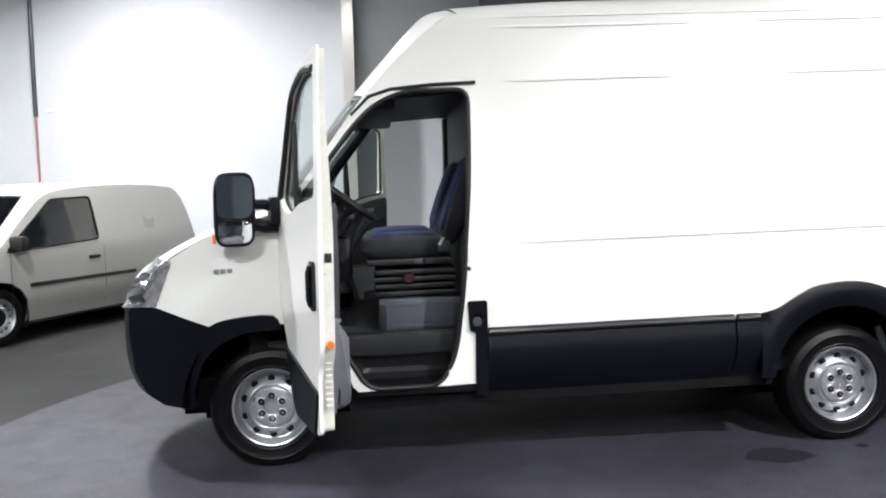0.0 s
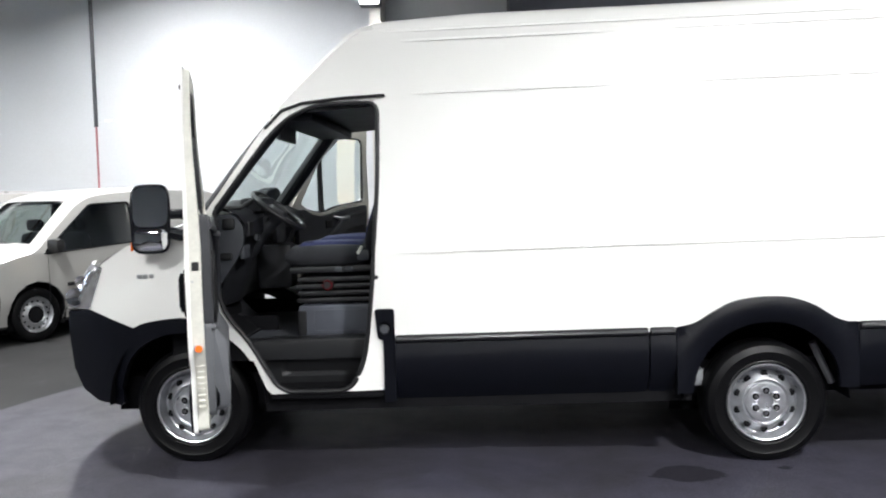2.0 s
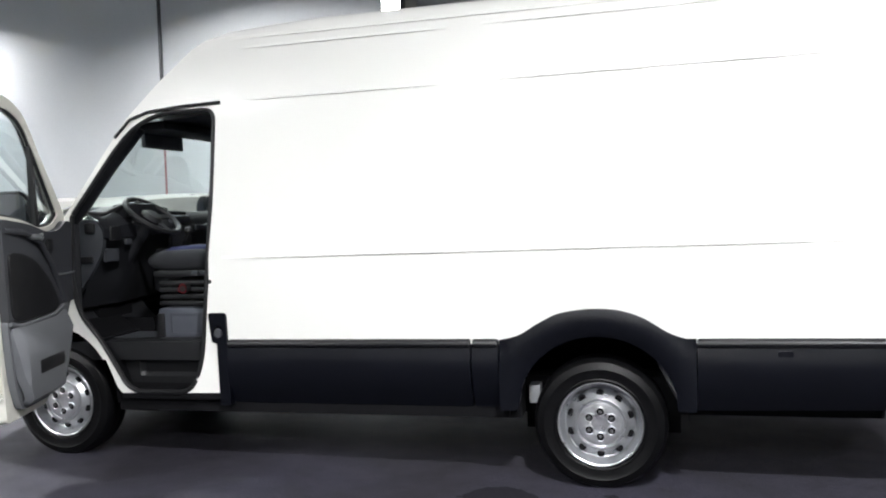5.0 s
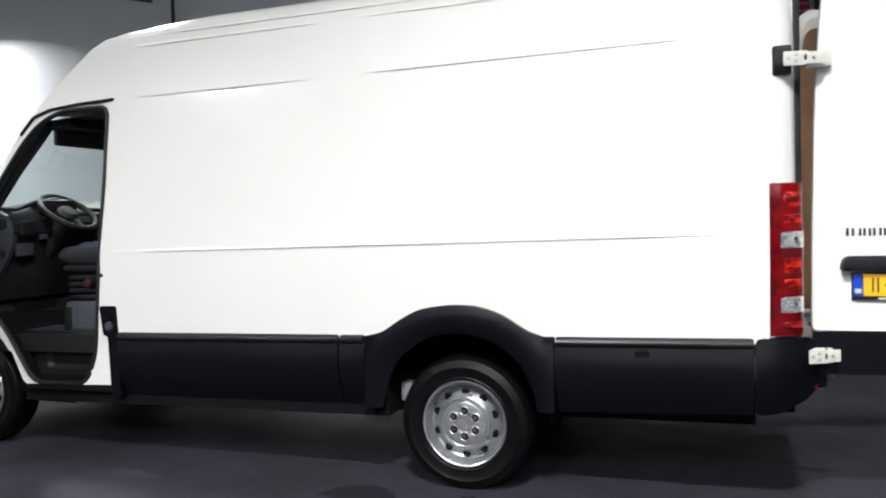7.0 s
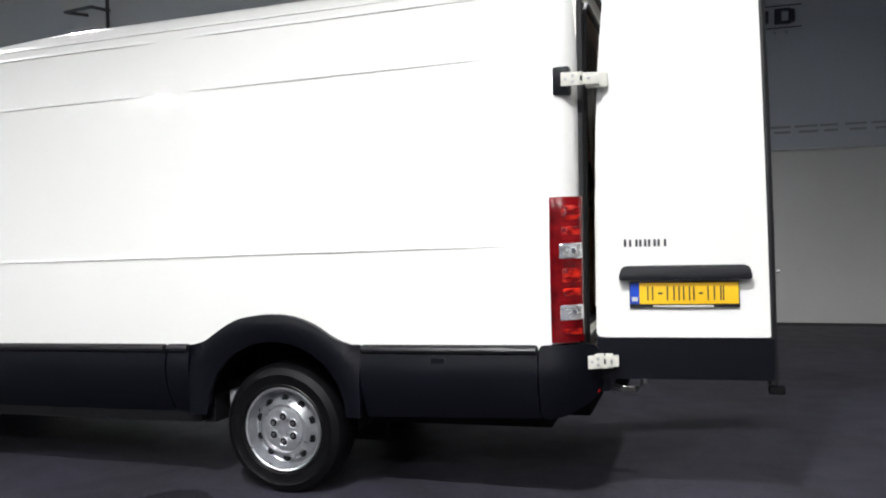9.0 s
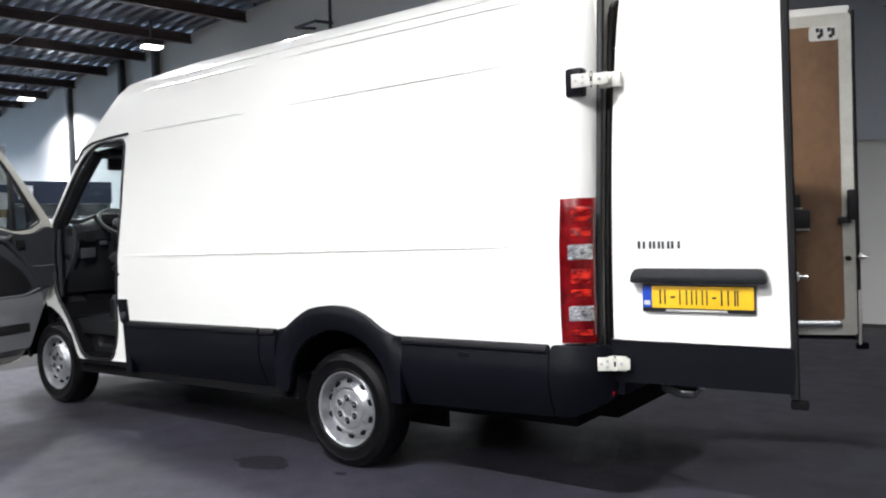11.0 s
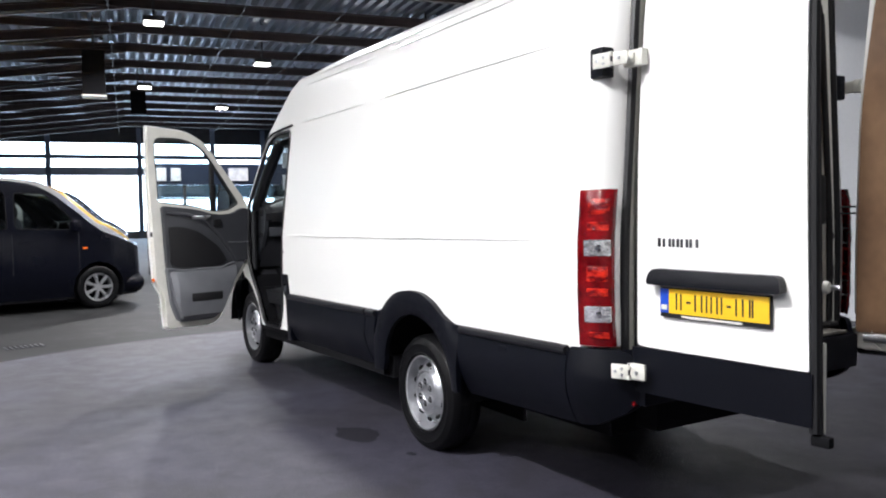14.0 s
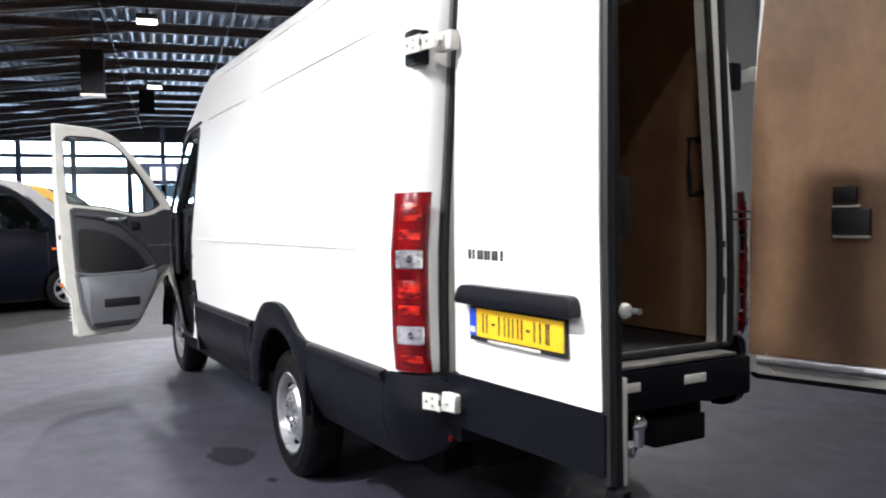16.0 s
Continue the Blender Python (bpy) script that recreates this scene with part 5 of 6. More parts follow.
def seat(y0, y1, label, bellows):
    s = part("seat", cushion(0.52, 1.04, y0, y1, 1.125, 1.255), FABRIC, van, label, rake=RAKE, angle=70)
    part("cushion_panel", cushion(0.58, 1.0, y0 + 0.1, y1 - 0.1, 1.19, 1.275), BLUE, s, "dark blue centre panel", rake=RAKE, angle=70)
    back = Matrix.Translation((1.03, 0, 1.2)) @ Matrix.Rotation(radians(20), 4, "Y")
    part("backrest", moved(cushion(-0.045, 0.075, y0, y1, 0.0, 0.62), back), FABRIC, s, "grey fabric backrest", rake=RAKE, angle=70)
    part("back_panel", moved(cushion(-0.062, 0.0, y0 + 0.1, y1 - 0.1, 0.06, 0.52), back), BLUE, s, "dark blue back panel", rake=RAKE, angle=70)
    if bellows:
        part("seat_pan", box(0.56, y0 + 0.02, 1.09, 1.06, y1 - 0.02, 1.13, 0.015), SEAL, s, rake=RAKE)
        for i in range(4):
            z = 0.91 + 0.042 * i
            part("bellows_fold", box(0.60 + 0.006 * (i % 2), y0 + 0.015, z, 1.08, y1 - 0.03, z + 0.03, 0.012), SEAL, s, "black rubber bellows fold", rake=RAKE)
        part("seat_knob", moved(lathe([(0.0, -0.04), (0.028, -0.038), (0.034, -0.02), (0.034, 0.0)], 20), Matrix.Translation((0.8, y0 + 0.005, 1.02))), SEAL, s, "round adjustment knob", rake=RAKE)
        part("knob_ring", moved(tube([(0.026 * math.cos(a * 0.4), -0.039, 0.026 * math.sin(a * 0.4)) for a in range(16)], 0.004, 6, False), Matrix.Translation((0.8, y0 + 0.005, 1.02))), RED, s, "thin red knob ring", rake=RAKE)
        for x in (0.84, 0.9):
            part("seat_switch", box(x, y0 - 0.002, 1.095, x + 0.045, y0 + 0.03, 1.125, 0.005), TRIM, s, rake=RAKE)
        part("belt_buckle", box(0.98, y0 - 0.01, 1.16, 1.05, y0 + 0.03, 1.22, 0.01), TRIM, s, "grey seat side cover", rake=RAKE)
        part("belt_tag", tube([(0.985, y0 - 0.012, 1.2), (1.01, y0 - 0.012, 1.245)], 0.009), CREAM, s, rake=RAKE)
    else:
        part("seat_plinth", box(0.62, y0 + 0.03, 0.70, 1.06, y1 - 0.03, 1.13, 0.02), TRIM_DARK, s, rake=RAKE)
    return s


seat(0.27, 0.77, "driver's seat in grey and blue fabric", True)
seat(0.9, 1.66, "double passenger seat in grey and blue fabric", False)
part("toe_board", grid(10, 4, lambda s, c: Vector((0.02 + 0.3 * s, 0.125 + 0.7 * c, 0.735 + 0.28 * (1 - s) ** 1.8))), TRIM_DARK, van, "dark carpeted toe board", rake=RAKE)
part("pedal_box", box(0.0, 0.3, 0.72, 0.16, 0.65, 0.9, 0.03), BLACK, van, rake=RAKE)


# ---- other vehicles ----
def cut_out(bm, poly, wanted):
    """Cuts a convex outline in x and z out of the faces of a body that wanted() picks by their middle."""
    xs, zs = [p[0] for p in poly], [p[1] for p in poly]
    mid = Vector((sum(xs) / len(xs), sum(zs) / len(zs)))

    def near(f):
        c = f.calc_center_median()
        return wanted(c) and min(xs) - 0.2 < c.x < max(xs) + 0.2 and min(zs) - 0.2 < c.z < max(zs) + 0.2

    lines = []
    for i in range(len(poly)):
        a, b = Vector(poly[i - 1]), Vector(poly[i])
        if (b - a).length < 1e-4:
            continue
        n = Vector((b.y - a.y, a.x - b.x))
        lines.append((a, n if n.dot(mid - a) > 0 else -n))
    faces = [f for f in bm.faces if near(f)]
    for a, n in lines:
        geom = list({v for f in faces for v in f.verts}) + list({e for f in faces for e in f.edges}) + faces
        cut = bmesh.ops.bisect_plane(bm, geom=geom, plane_co=(a.x, 0, a.y), plane_no=(n.x, 0, n.y), dist=1e-5)
        faces = [f for f in cut["geom"] if isinstance(f, bmesh.types.BMFace)]
    gone = []
    for f in faces:
        c = f.calc_center_median()
        if wanted(c) and all(n.dot(Vector((c.x, c.z)) - a) > -1e-6 for a, n in lines):
            gone.append(f)
    bmesh.ops.delete(bm, geom=gone, context="FACES")


def vehicle(name, label, category, at, paint, length, half, top, belt, sill, axles, radius, panes, screen, stripe=None, bumper=0.0, alloy=False, group="", rows=1):
    """A vehicle drawn from its nose at x = 0 to its tail, its middle at y = 0. top: the outline's height along it."""
    tops = [(p.x, p.y) for p in smooth_line([(*p, 0) for p in top], 5)]
    x0, x1, w0, w1 = screen

    def width(x, z):
        nose = min(1, max(0, x) / 0.55) ** 0.45 if x < 0.55 else 1
        tail = 1 - 0.10 * max(0, (x - length + 0.25) / 0.25) ** 2
        tuck = 0.06 * max(0, (sill + 0.25 - z) / 0.25)
        swell = 0.012 * math.sin(math.pi * min(1, max(0, (z - sill) / (belt - sill))))
        return half * (0.62 + 0.38 * nose) * tail - max(0, z - belt) * 0.17 - tuck + swell

    def skin(s, c):
        x = length * s
        t = lerp_table(tops, x)
        shoulder = min(belt, t - 0.07)
        c2 = abs(2 * c - 1)
        sign = 1 if c > 0.5 else -1
        q = 1 - c2   # 0 at the sill, 1 on the middle line
        if q < 0.4:
            z = sill + (shoulder - sill) * q / 0.4
            y = width(x, z)
        elif q < 0.7:
            z = shoulder + (t - 0.06 - shoulder) * (q - 0.4) / 0.3
            y = width(x, z)
        else:
            a = (q - 0.7) / 0.3
            z = t - 0.06 + 0.06 * math.sin(min(1, a * 1.6) * math.pi / 2)
            y = width(x, t - 0.06) * (1 - a ** 1.5)
        return Vector((x, sign * y, z))

    shapes = [rounded(pane, 0.05, 2) for pane in panes]

    def shell(inset):
        bm = grid(60, 48, lambda s, c: skin(s, c) - Vector((0, 0, inset)) if inset == 0 else Vector((skin(s, c).x, skin(s, c).y * (1 - inset / half), skin(s, c).z - inset)))
        for sgn in (-1, 1):
            for shape in shapes:
                cut_out(bm, shape, lambda c: c.y * sgn > half * 0.4)
            for ax in axles:
                r = radius + 0.05
                cut_out(bm, [(ax + r * math.cos(2 * math.pi * i / 16), radius + 0.02 + r * math.sin(2 * math.pi * i / 16)) for i in range(16)], lambda c: c.y * sgn > half * 0.4)
        for co, no in (((x0, 0, 0), (1, 0, 0)), ((x1, 0, 0), (1, 0, 0)), ((x0, w0, 0), (w1 - w0, x0 - x1, 0)), ((x0, -w0, 0), (w1 - w0, x1 - x0, 0))):
            faces = [f for f in bm.faces if x0 - 0.2 < f.calc_center_median().x < x1 + 0.2 and f.calc_center_median().z > belt - 0.15]
            bmesh.ops.bisect_plane(bm, geom=list({v for f in faces for v in f.verts}) + list({e for f in faces for e in f.edges}) + faces, plane_co=co, plane_no=no, dist=1e-5)
        gone = []
        for f in bm.faces:
            c = f.calc_center_median()
            if x0 < c.x < x1 and abs(c.y) < w0 + (w1 - w0) * (c.x - x0) / (x1 - x0) and c.z > lerp_table(tops, c.x) - 0.16:
                gone.append(f)
        bmesh.ops.delete(bm, geom=gone, context="FACES")
        return bm

    car = part(name, shell(0), paint, None, label, angle=50, at=at)
    tagged(car, label, category, group)
    part("inner_lining", shell(0.035), TRIM_DARK, car, "dark inner lining", angle=50)
    for sgn in (-1, 1):
        for shape in shapes:
            bm = sheet(shape, [], lambda x, z: -(width(x, z) - 0.012), [belt + 0.15, belt + 0.3], [])
            if sgn > 0:
                for v in bm.verts:
                    v.co.y = -v.co.y
            part("side_window", bm, CARGLASS, car, "tinted side window")
            part("window_seal", tube([(x, sgn * (width(x, z) - 0.006), z) for x, z in shape], 0.011, 6, True), BLACK, car)
        for ax in axles:
            r = radius + 0.055
            wy = width(ax, 0.4)
            bm = grid(16, 1, lambda s, c: Vector((ax + r * math.cos(math.pi * (1.15 - 1.3 * s)), sgn * (wy - 0.008 - 0.3 * c), radius + 0.02 + r * math.sin(math.pi * (1.15 - 1.3 * s)))))
            part("wheel_well", bm, BLACK, car)
            part("well_back", box(ax - r, sgn * (wy - 0.3) - 0.01, 0.1, ax + r, sgn * (wy - 0.3) + 0.01, radius + r), BLACK, car)
            m = Matrix.Translation((ax, sgn * (wy - 0.02), radius)) @ (Matrix() if sgn < 0 else pose(0, 0, 0, 0, 0, 180))
            tyre = part("wheel", moved(lathe([(radius * 0.64, 0.03), (radius * 0.68, 0.004), (radius * 0.78, -0.006), (radius * 0.9, -0.004), (radius * 0.97, 0.01), (radius, 0.04), (radius, 0.18)], 40), m), RUBBER, car, "black tyre")
            if alloy:
                rim = part("rim", moved(lathe([(radius * 0.66, 0.014), (radius * 0.655, 0.0), (radius * 0.61, 0.002), (radius * 0.575, 0.03), (radius * 0.56, 0.08)], 40), m), SILVER, tyre, "silver alloy rim")
                part("brake_disc", moved(lathe([(radius * 0.57, 0.075), (0.0, 0.07)], 24), m), BLACK, rim)
                part("hub", moved(lathe([(radius * 0.2, 0.05), (radius * 0.19, 0.012), (radius * 0.1, 0.006), (0.0, 0.006)], 20), m), SILVER, rim)
                for i in range(7):
                    bm = box(radius * 0.12, 0.006, -0.018, radius * 0.62, 0.04, 0.018, 0.006)
                    for v in bm.verts:
                        v.co.z *= 1 + 3.2 * max(0, v.co.x - radius * 0.25)
                    part("spoke", moved(bm, m @ Matrix.Rotation(2 * math.pi * i / 7, 4, "Y")), SILVER, rim)
            else:
                rim = part("rim", moved(lathe([(radius * 0.66, 0.014), (radius * 0.65, 0.0), (radius * 0.6, 0.012), (radius * 0.57, 0.045), (radius * 0.45, 0.035), (radius * 0.35, 0.02), (radius * 0.3, 0.03)], 40), m), SILVER, tyre, "silver steel rim")
                part("hub_cap", moved(lathe([(radius * 0.31, 0.03), (radius * 0.29, 0.015), (radius * 0.12, 0.008), (0.0, 0.008)], 24), m), BLACK, rim, "dark hub cap")
                # black blocks paint the dark of the rim's vent holes
                for i in range(14):
                    part("vent_hole_shade", moved(box(radius * 0.47, 0.024, -0.012, radius * 0.53, 0.035, 0.012, 0.004), m @ Matrix.Rotation(2 * math.pi * i / 14, 4, "Y")), BLACK, rim)
        if stripe:
            sx0, sx1, z = stripe
            bm = grid(10, 1, lambda s, c: Vector((sx0 + (sx1 - sx0) * s, sgn * (width(sx0 + (sx1 - sx0) * s, z) + 0.012), z - 0.022 + 0.044 * c)))
            part("rubbing_strip", bm, SEAL, car, "black rubbing strip")
        hx = panes[0][1][0] - 0.2
        part("door_handle", box(hx, sgn * width(hx, belt - 0.12) - 0.02, belt - 0.16, hx + 0.17, sgn * width(hx, belt - 0.12) + 0.02, belt - 0.125, 0.008), SEAL if not alloy else paint, car, "door handle")
        part("door_mirror", moved(cushion(-0.05, 0.06, -0.1, 0.1, -0.08, 0.08), Matrix.Translation((panes[0][0][0] + 0.12, sgn * (half + 0.06), belt + 0.08))), paint if alloy else SEAL, car, "door mirror")
        bm = grid(6, 6, lambda s, c: skin(0.012 + 0.06 * s, (1 - (0.27 + 0.12 * c)) / 2 if sgn < 0 else 1 - (1 - (0.27 + 0.12 * c)) / 2) + Vector((-0.008, sgn * 0.006, 0.0)))
        part("headlamp", bm, CLEAR, car, "clear headlamp")
        if alloy:
            part("side_indicator", box(0.92, sgn * width(0.95, 0.92) - 0.012, 0.905, 0.99, sgn * width(0.95, 0.92) + 0.012, 0.935, 0.006), ORANGE, car, "small orange indicator")
        for x in (panes[0][1][0] + 0.05, panes[0][0][0] + 0.06):
            bm = tube([(x, sgn * (width(x, z) - 0.001), z) for z in [sill + 0.1, belt * 0.5, belt * 0.7, belt - 0.02]], 0.0035, 5)
            part("door_gap", bm, SEAL, car)
        seat_x = panes[0][0][0] + 0.75
        for i in range(rows):
            sx = seat_x + 0.95 * i
            s_ = part("front_seat" if i == 0 else "rear_seat", cushion(sx - 0.42, sx + 0.02, sgn * 0.4 - 0.24, sgn * 0.4 + 0.24, belt - 0.42, belt - 0.26), FABRIC, car, "dark fabric seat", angle=70)
            part("backrest", cushion(sx - 0.02, sx + 0.1, sgn * 0.4 - 0.23, sgn * 0.4 + 0.23, belt - 0.34, belt + 0.2), FABRIC, s_, angle=70)
            part("headrest", cushion(sx + 0.02, sx + 0.1, sgn * 0.4 - 0.13, sgn * 0.4 + 0.13, belt + 0.22, belt + 0.37), FABRIC, s_, angle=70)
    bm = grid(8, 10, lambda s, c: Vector((x0 + (x1 - x0) * s, (2 * c - 1) * (w0 + (w1 - w0) * s), lerp_table(tops, x0 + (x1 - x0) * s) + 0.004 - 0.05 * (2 * c - 1) ** 4)))
    part("windscreen", bm, CARGLASS, car, "tinted windscreen")
    part("screen_seal", tube([(x0, -w0, lerp_table(tops, x0) - 0.04), (x0, 0, lerp_table(tops, x0) + 0.006), (x0, w0, lerp_table(tops, x0) - 0.04)], 0.018, 6), SEAL, car)
    wheel_at = Matrix.Translation((panes[0][0][0] + 0.28, 0.38, belt - 0.02)) @ Matrix.Rotation(radians(60), 4, "Y")
    part("steering_wheel", moved(tube([(0.18 * math.cos(2 * math.pi * i / 20), 0.18 * math.sin(2 * math.pi * i / 20), 0) for i in range(20)], 0.015, 6, True), wheel_at), SEAL, car)
    part("dashboard", cushion(x0 + 0.02, x0 + 0.45, -half * 0.82, half * 0.82, belt - 0.3, belt + 0.0), TRIM_DARK, car, "dark dashboard")
    part("cabin_floor", box(x0, -half * 0.8, sill + 0.1, length - 0.3, half * 0.8, sill + 0.22), TRIM_DARK, car)
    if rows == 1:
        part("bulkhead", box(panes[0][1][0] + 0.06, -half * 0.78, sill + 0.2, panes[0][1][0] + 0.09, half * 0.78, lerp_table(tops, panes[0][1][0]) - 0.1), TRIM, car, "grey load bulkhead")
    part("front_bumper", cushion(-0.04 if bumper else 0.0, 0.4, -half * 0.92, half * 0.92, sill - 0.02, sill + 0.3), PLASTIC if bumper else paint, car, "front bumper")
    if bumper:
        for sgn in (-1, 1):
            bm = grid(10, 6, lambda s, c: skin(0.11 * s, (0.2 * c) / 2 if sgn < 0 else 1 - (0.2 * c) / 2) + Vector((-0.012 * (1 - s), sgn * 0.012, 0)))
            part("bumper_corner", bm, PLASTIC, car, "dark plastic bumper corner")
    part("lower_grille", box(-0.045, -half * 0.5, sill + 0.06, 0.02, half * 0.5, sill + 0.2, 0.02), SEAL, car)
    part("underside", box(0.2, -half * 0.6, 0.19, length - 0.2, half * 0.6, sill + 0.06), BLACK, car)
    return car


def facing(x, y, dx, dy, front_axle):
    """Places a vehicle so that its front axle's middle lies at x, y and its tail points along dx, dy."""
    return place(x, y, 0, math.degrees(math.atan2(dy, dx))) @ Matrix.Translation((-front_axle * K, 0, 0))


PANEL_TOP = [(0.0, 0.62), (0.05, 0.82), (0.25, 0.92), (0.75, 1.04), (0.95, 1.1), (1.35, 1.43), (1.6, 1.62), (1.95, 1.72), (2.8, 1.77), (3.65, 1.75), (3.98, 1.66), (4.2, 1.2), (4.3, 0.8), (4.32, 0.5)]
SMALL = dict(length=4.32, half=0.84, top=PANEL_TOP, belt=1.0, sill=0.22, axles=(0.93, 3.45), radius=0.31,
             panes=[[(1.02, 0.99), (2.38, 1.06), (2.34, 1.57), (1.74, 1.55)]], screen=(0.98, 1.56, 0.66, 0.54), stripe=(1.3, 2.95, 0.62), bumper=1.0)
vehicle("panel_van", "small white panel van parked by the white wall", "van", facing(-4.12, 4.62, 0.42, 0.907, 0.83), CARWHITE, group="parked white panel vans", **SMALL)
vehicle("panel_van", "small white panel van parked beside another one", "van", facing(-6.4, 5.1, 0.42, 0.907, 0.83), CARWHITE, group="parked white panel vans", **SMALL)

BUS_TOP = [(0.0, 0.6), (0.04, 0.88), (0.15, 1.0), (0.5, 1.14), (0.72, 1.24), (1.08, 1.55), (1.4, 1.8), (1.7, 1.9), (2.5, 1.94), (4.2, 1.92), (4.42, 1.83), (4.54, 1.2), (4.58, 0.5)]
BUS = dict(length=4.58, half=0.89, top=BUS_TOP, belt=1.17, sill=0.2, axles=(0.76, 3.58), radius=0.32,
           panes=[[(0.98, 1.19), (1.9, 1.22), (1.88, 1.74), (1.46, 1.72)], [(2.0, 1.22), (3.0, 1.22), (3.0, 1.76), (2.0, 1.75)], [(3.1, 1.22), (4.2, 1.22), (4.15, 1.74), (3.1, 1.76)]], screen=(0.8, 1.42, 0.66, 0.55), alloy=True, rows=3)
vehicle("minibus", "dark navy minibus with alloy wheels, parked on concrete", "van", facing(-6.5, -0.62, 0.22, -0.97, 0.76), CARNAVY, group="parked row", **BUS)
TALL = dict(BUS, top=[(x, z * (1.06 if z > 1 else 1.0)) for x, z in BUS_TOP], rows=1)
for x, y, paint, label in ((-8.5, -0.37, CARWHITE, "white van in the parked row"), (-11.0, 0.05, CARYELLOW, "yellow van in the parked row"), (-13.4, 0.45, CARDARK, "dark van in the parked row"), (-16.2, 0.95, CARDARK, "dark van at the end of the parked row")):
    vehicle("parked_van", label, "van", facing(x, y, 0.21, -0.975, 0.77), paint, group="parked row", **TALL)


# ---- fittings of the hall ----
def wall_post(u, label="dark steel post on the white wall"):
    post = thing("wall_post", label, "post", group="wall posts", kind="structure")
    hall_box("post", u - 0.09, WALL_V - 0.16, 0, u + 0.09, WALL_V - 0.003, CEIL - 0.02, DARKSTEEL, parent=post)


for u in (13.2, 15.4, 19.5):
    wall_post(u)
pipe = thing("wall_pipe", "dark pipe running down the white wall from a bracket", "pipe", kind="structure")
pu = 5.57
pts = [hall(pu, WALL_V - 0.09, z) for z in (6.1, 4.4, 2.75)]
part("upper_pipe", tube(pts, 0.032), DARKSTEEL, pipe, "dark upper pipe")
PIPERED = material("dull_red_pipe_paint", (0.3, 0.12, 0.13), 0.5, vary=0.2)
part("lower_pipe", tube([hall(pu, WALL_V - 0.09, z) for z in (2.75, 1.6, 0.3)], 0.017), PIPERED, pipe, "dull red lower pipe")
part("pipe_bracket", tube([hall(pu, WALL_V - 0.05, 5.25), hall(pu - 0.1, WALL_V - 0.5, 5.2), hall(pu + 0.55, WALL_V - 0.5, 5.2), hall(pu + 0.55, WALL_V - 0.05, 5.25)], 0.03), DARKSTEEL, pipe)
box_ = thing("wall_marker", "small pale label beside the pipe", "label")
hall_box("label_plate", pu - 0.24, WALL_V - 0.02, 2.83, pu - 0.1, WALL_V - 0.003, 2.87, WALL_LOW, parent=box_)

# lamp at the step in the wall
flood = thing("wall_lamp", "small bright wall lamp near the ceiling", "lamp", at=place(0.3, 6.35, 4.25))
part("lamp_box", box(-0.14, -0.1, -0.16, 0.14, 0.12, 0.18, 0.02), DARKSTEEL, flood)
part("lamp_glass", box(-0.12, -0.115, -0.15, 0.12, -0.102, 0.16, 0.01), LIGHT, flood, "glowing lamp glass")
part("lamp_stay", tube([(0, 0.1, 0.05), (0, 0.25, 0.05)], 0.02), DARKSTEEL, flood)
data = bpy.data.lights.new("wall_lamp_light", "AREA")
data.size, data.energy = 0.3, 20
ob = new("wall_lamp_light", data)
ob.matrix_basis = place(0.3, 6.2, 4.2) @ pose(0, 0, 0, 60, 0, 0)

# dealer's sign in plain blocks on the east wall
sign = thing("wall_sign", "dealer sign in dark and red blocks on the wall", "sign")
SIGNRED = material("sign_red", (0.5, 0.02, 0.04), 0.4, vary=0.05)
SIGNDARK = material("sign_dark", (0.03, 0.03, 0.045), 0.4, vary=0.05)
GREYTEXT = material("grey_wall_lettering", (0.3, 0.31, 0.34), 0.6, vary=0.1)
for x0 in (5.09, 5.73, 6.05, 6.37):
    block = part("sign_block", box(x0, 7.83, 3.92, x0 + 0.09, 7.85, 4.13, 0.01), SIGNDARK, sign, "dark block")
    part("sign_block_side", box(x0 + 0.17, 7.83, 3.94, x0 + 0.25, 7.85, 4.11, 0.02), SIGNDARK, block)
    for z in (3.92, 4.085):
        part("sign_block_bar", box(x0 + 0.08, 7.831, z, x0 + 0.2, 7.85, z + 0.045, 0.006), SIGNDARK, block)
for z in (3.89, 3.985, 4.08):
    part("sign_bar", box(5.38, 7.825, z, 5.68, 7.848, z + 0.07, 0.006), SIGNRED, sign, "red bar")
for z in (3.87, 4.155):
    part("sign_line", box(5.05, 7.835, z, 6.7, 7.848, z + 0.012), SIGNDARK, sign)
for i in range(11):
    part("small_block", box(5.1 + 0.14 * i, 7.838, 3.8, 5.13 + 0.14 * i, 7.848, 3.83), GREYTEXT, sign)
lines = thing("wall_lettering", "two rows of small grey lettering bars on the wall", "sign")
for r, z in enumerate((2.56, 2.49)):
    for i in range(9):
        part("lettering_bar", box(5.1 + 0.3 * i + 0.05 * r, 7.838, z, 5.32 + 0.3 * i + 0.03 * (i % 3), 7.848, z + 0.03), GREYTEXT, lines)
part("wall_rail", box(0.45, 7.815, 2.26, 15.9, 7.829, 2.285, 0.004), STEEL, kind="structure", label="thin grey rail along the wall panelling", category="rail")
wb = thing("wall_buckle", "dark round fitting on the white wall", "fitting")
part("buckle", moved(lathe([(0.0, -0.03), (0.1, -0.02), (0.12, 0.0)], 18), Matrix.Translation((8.35, 7.84, 4.2))), DARKSTEEL, wb)

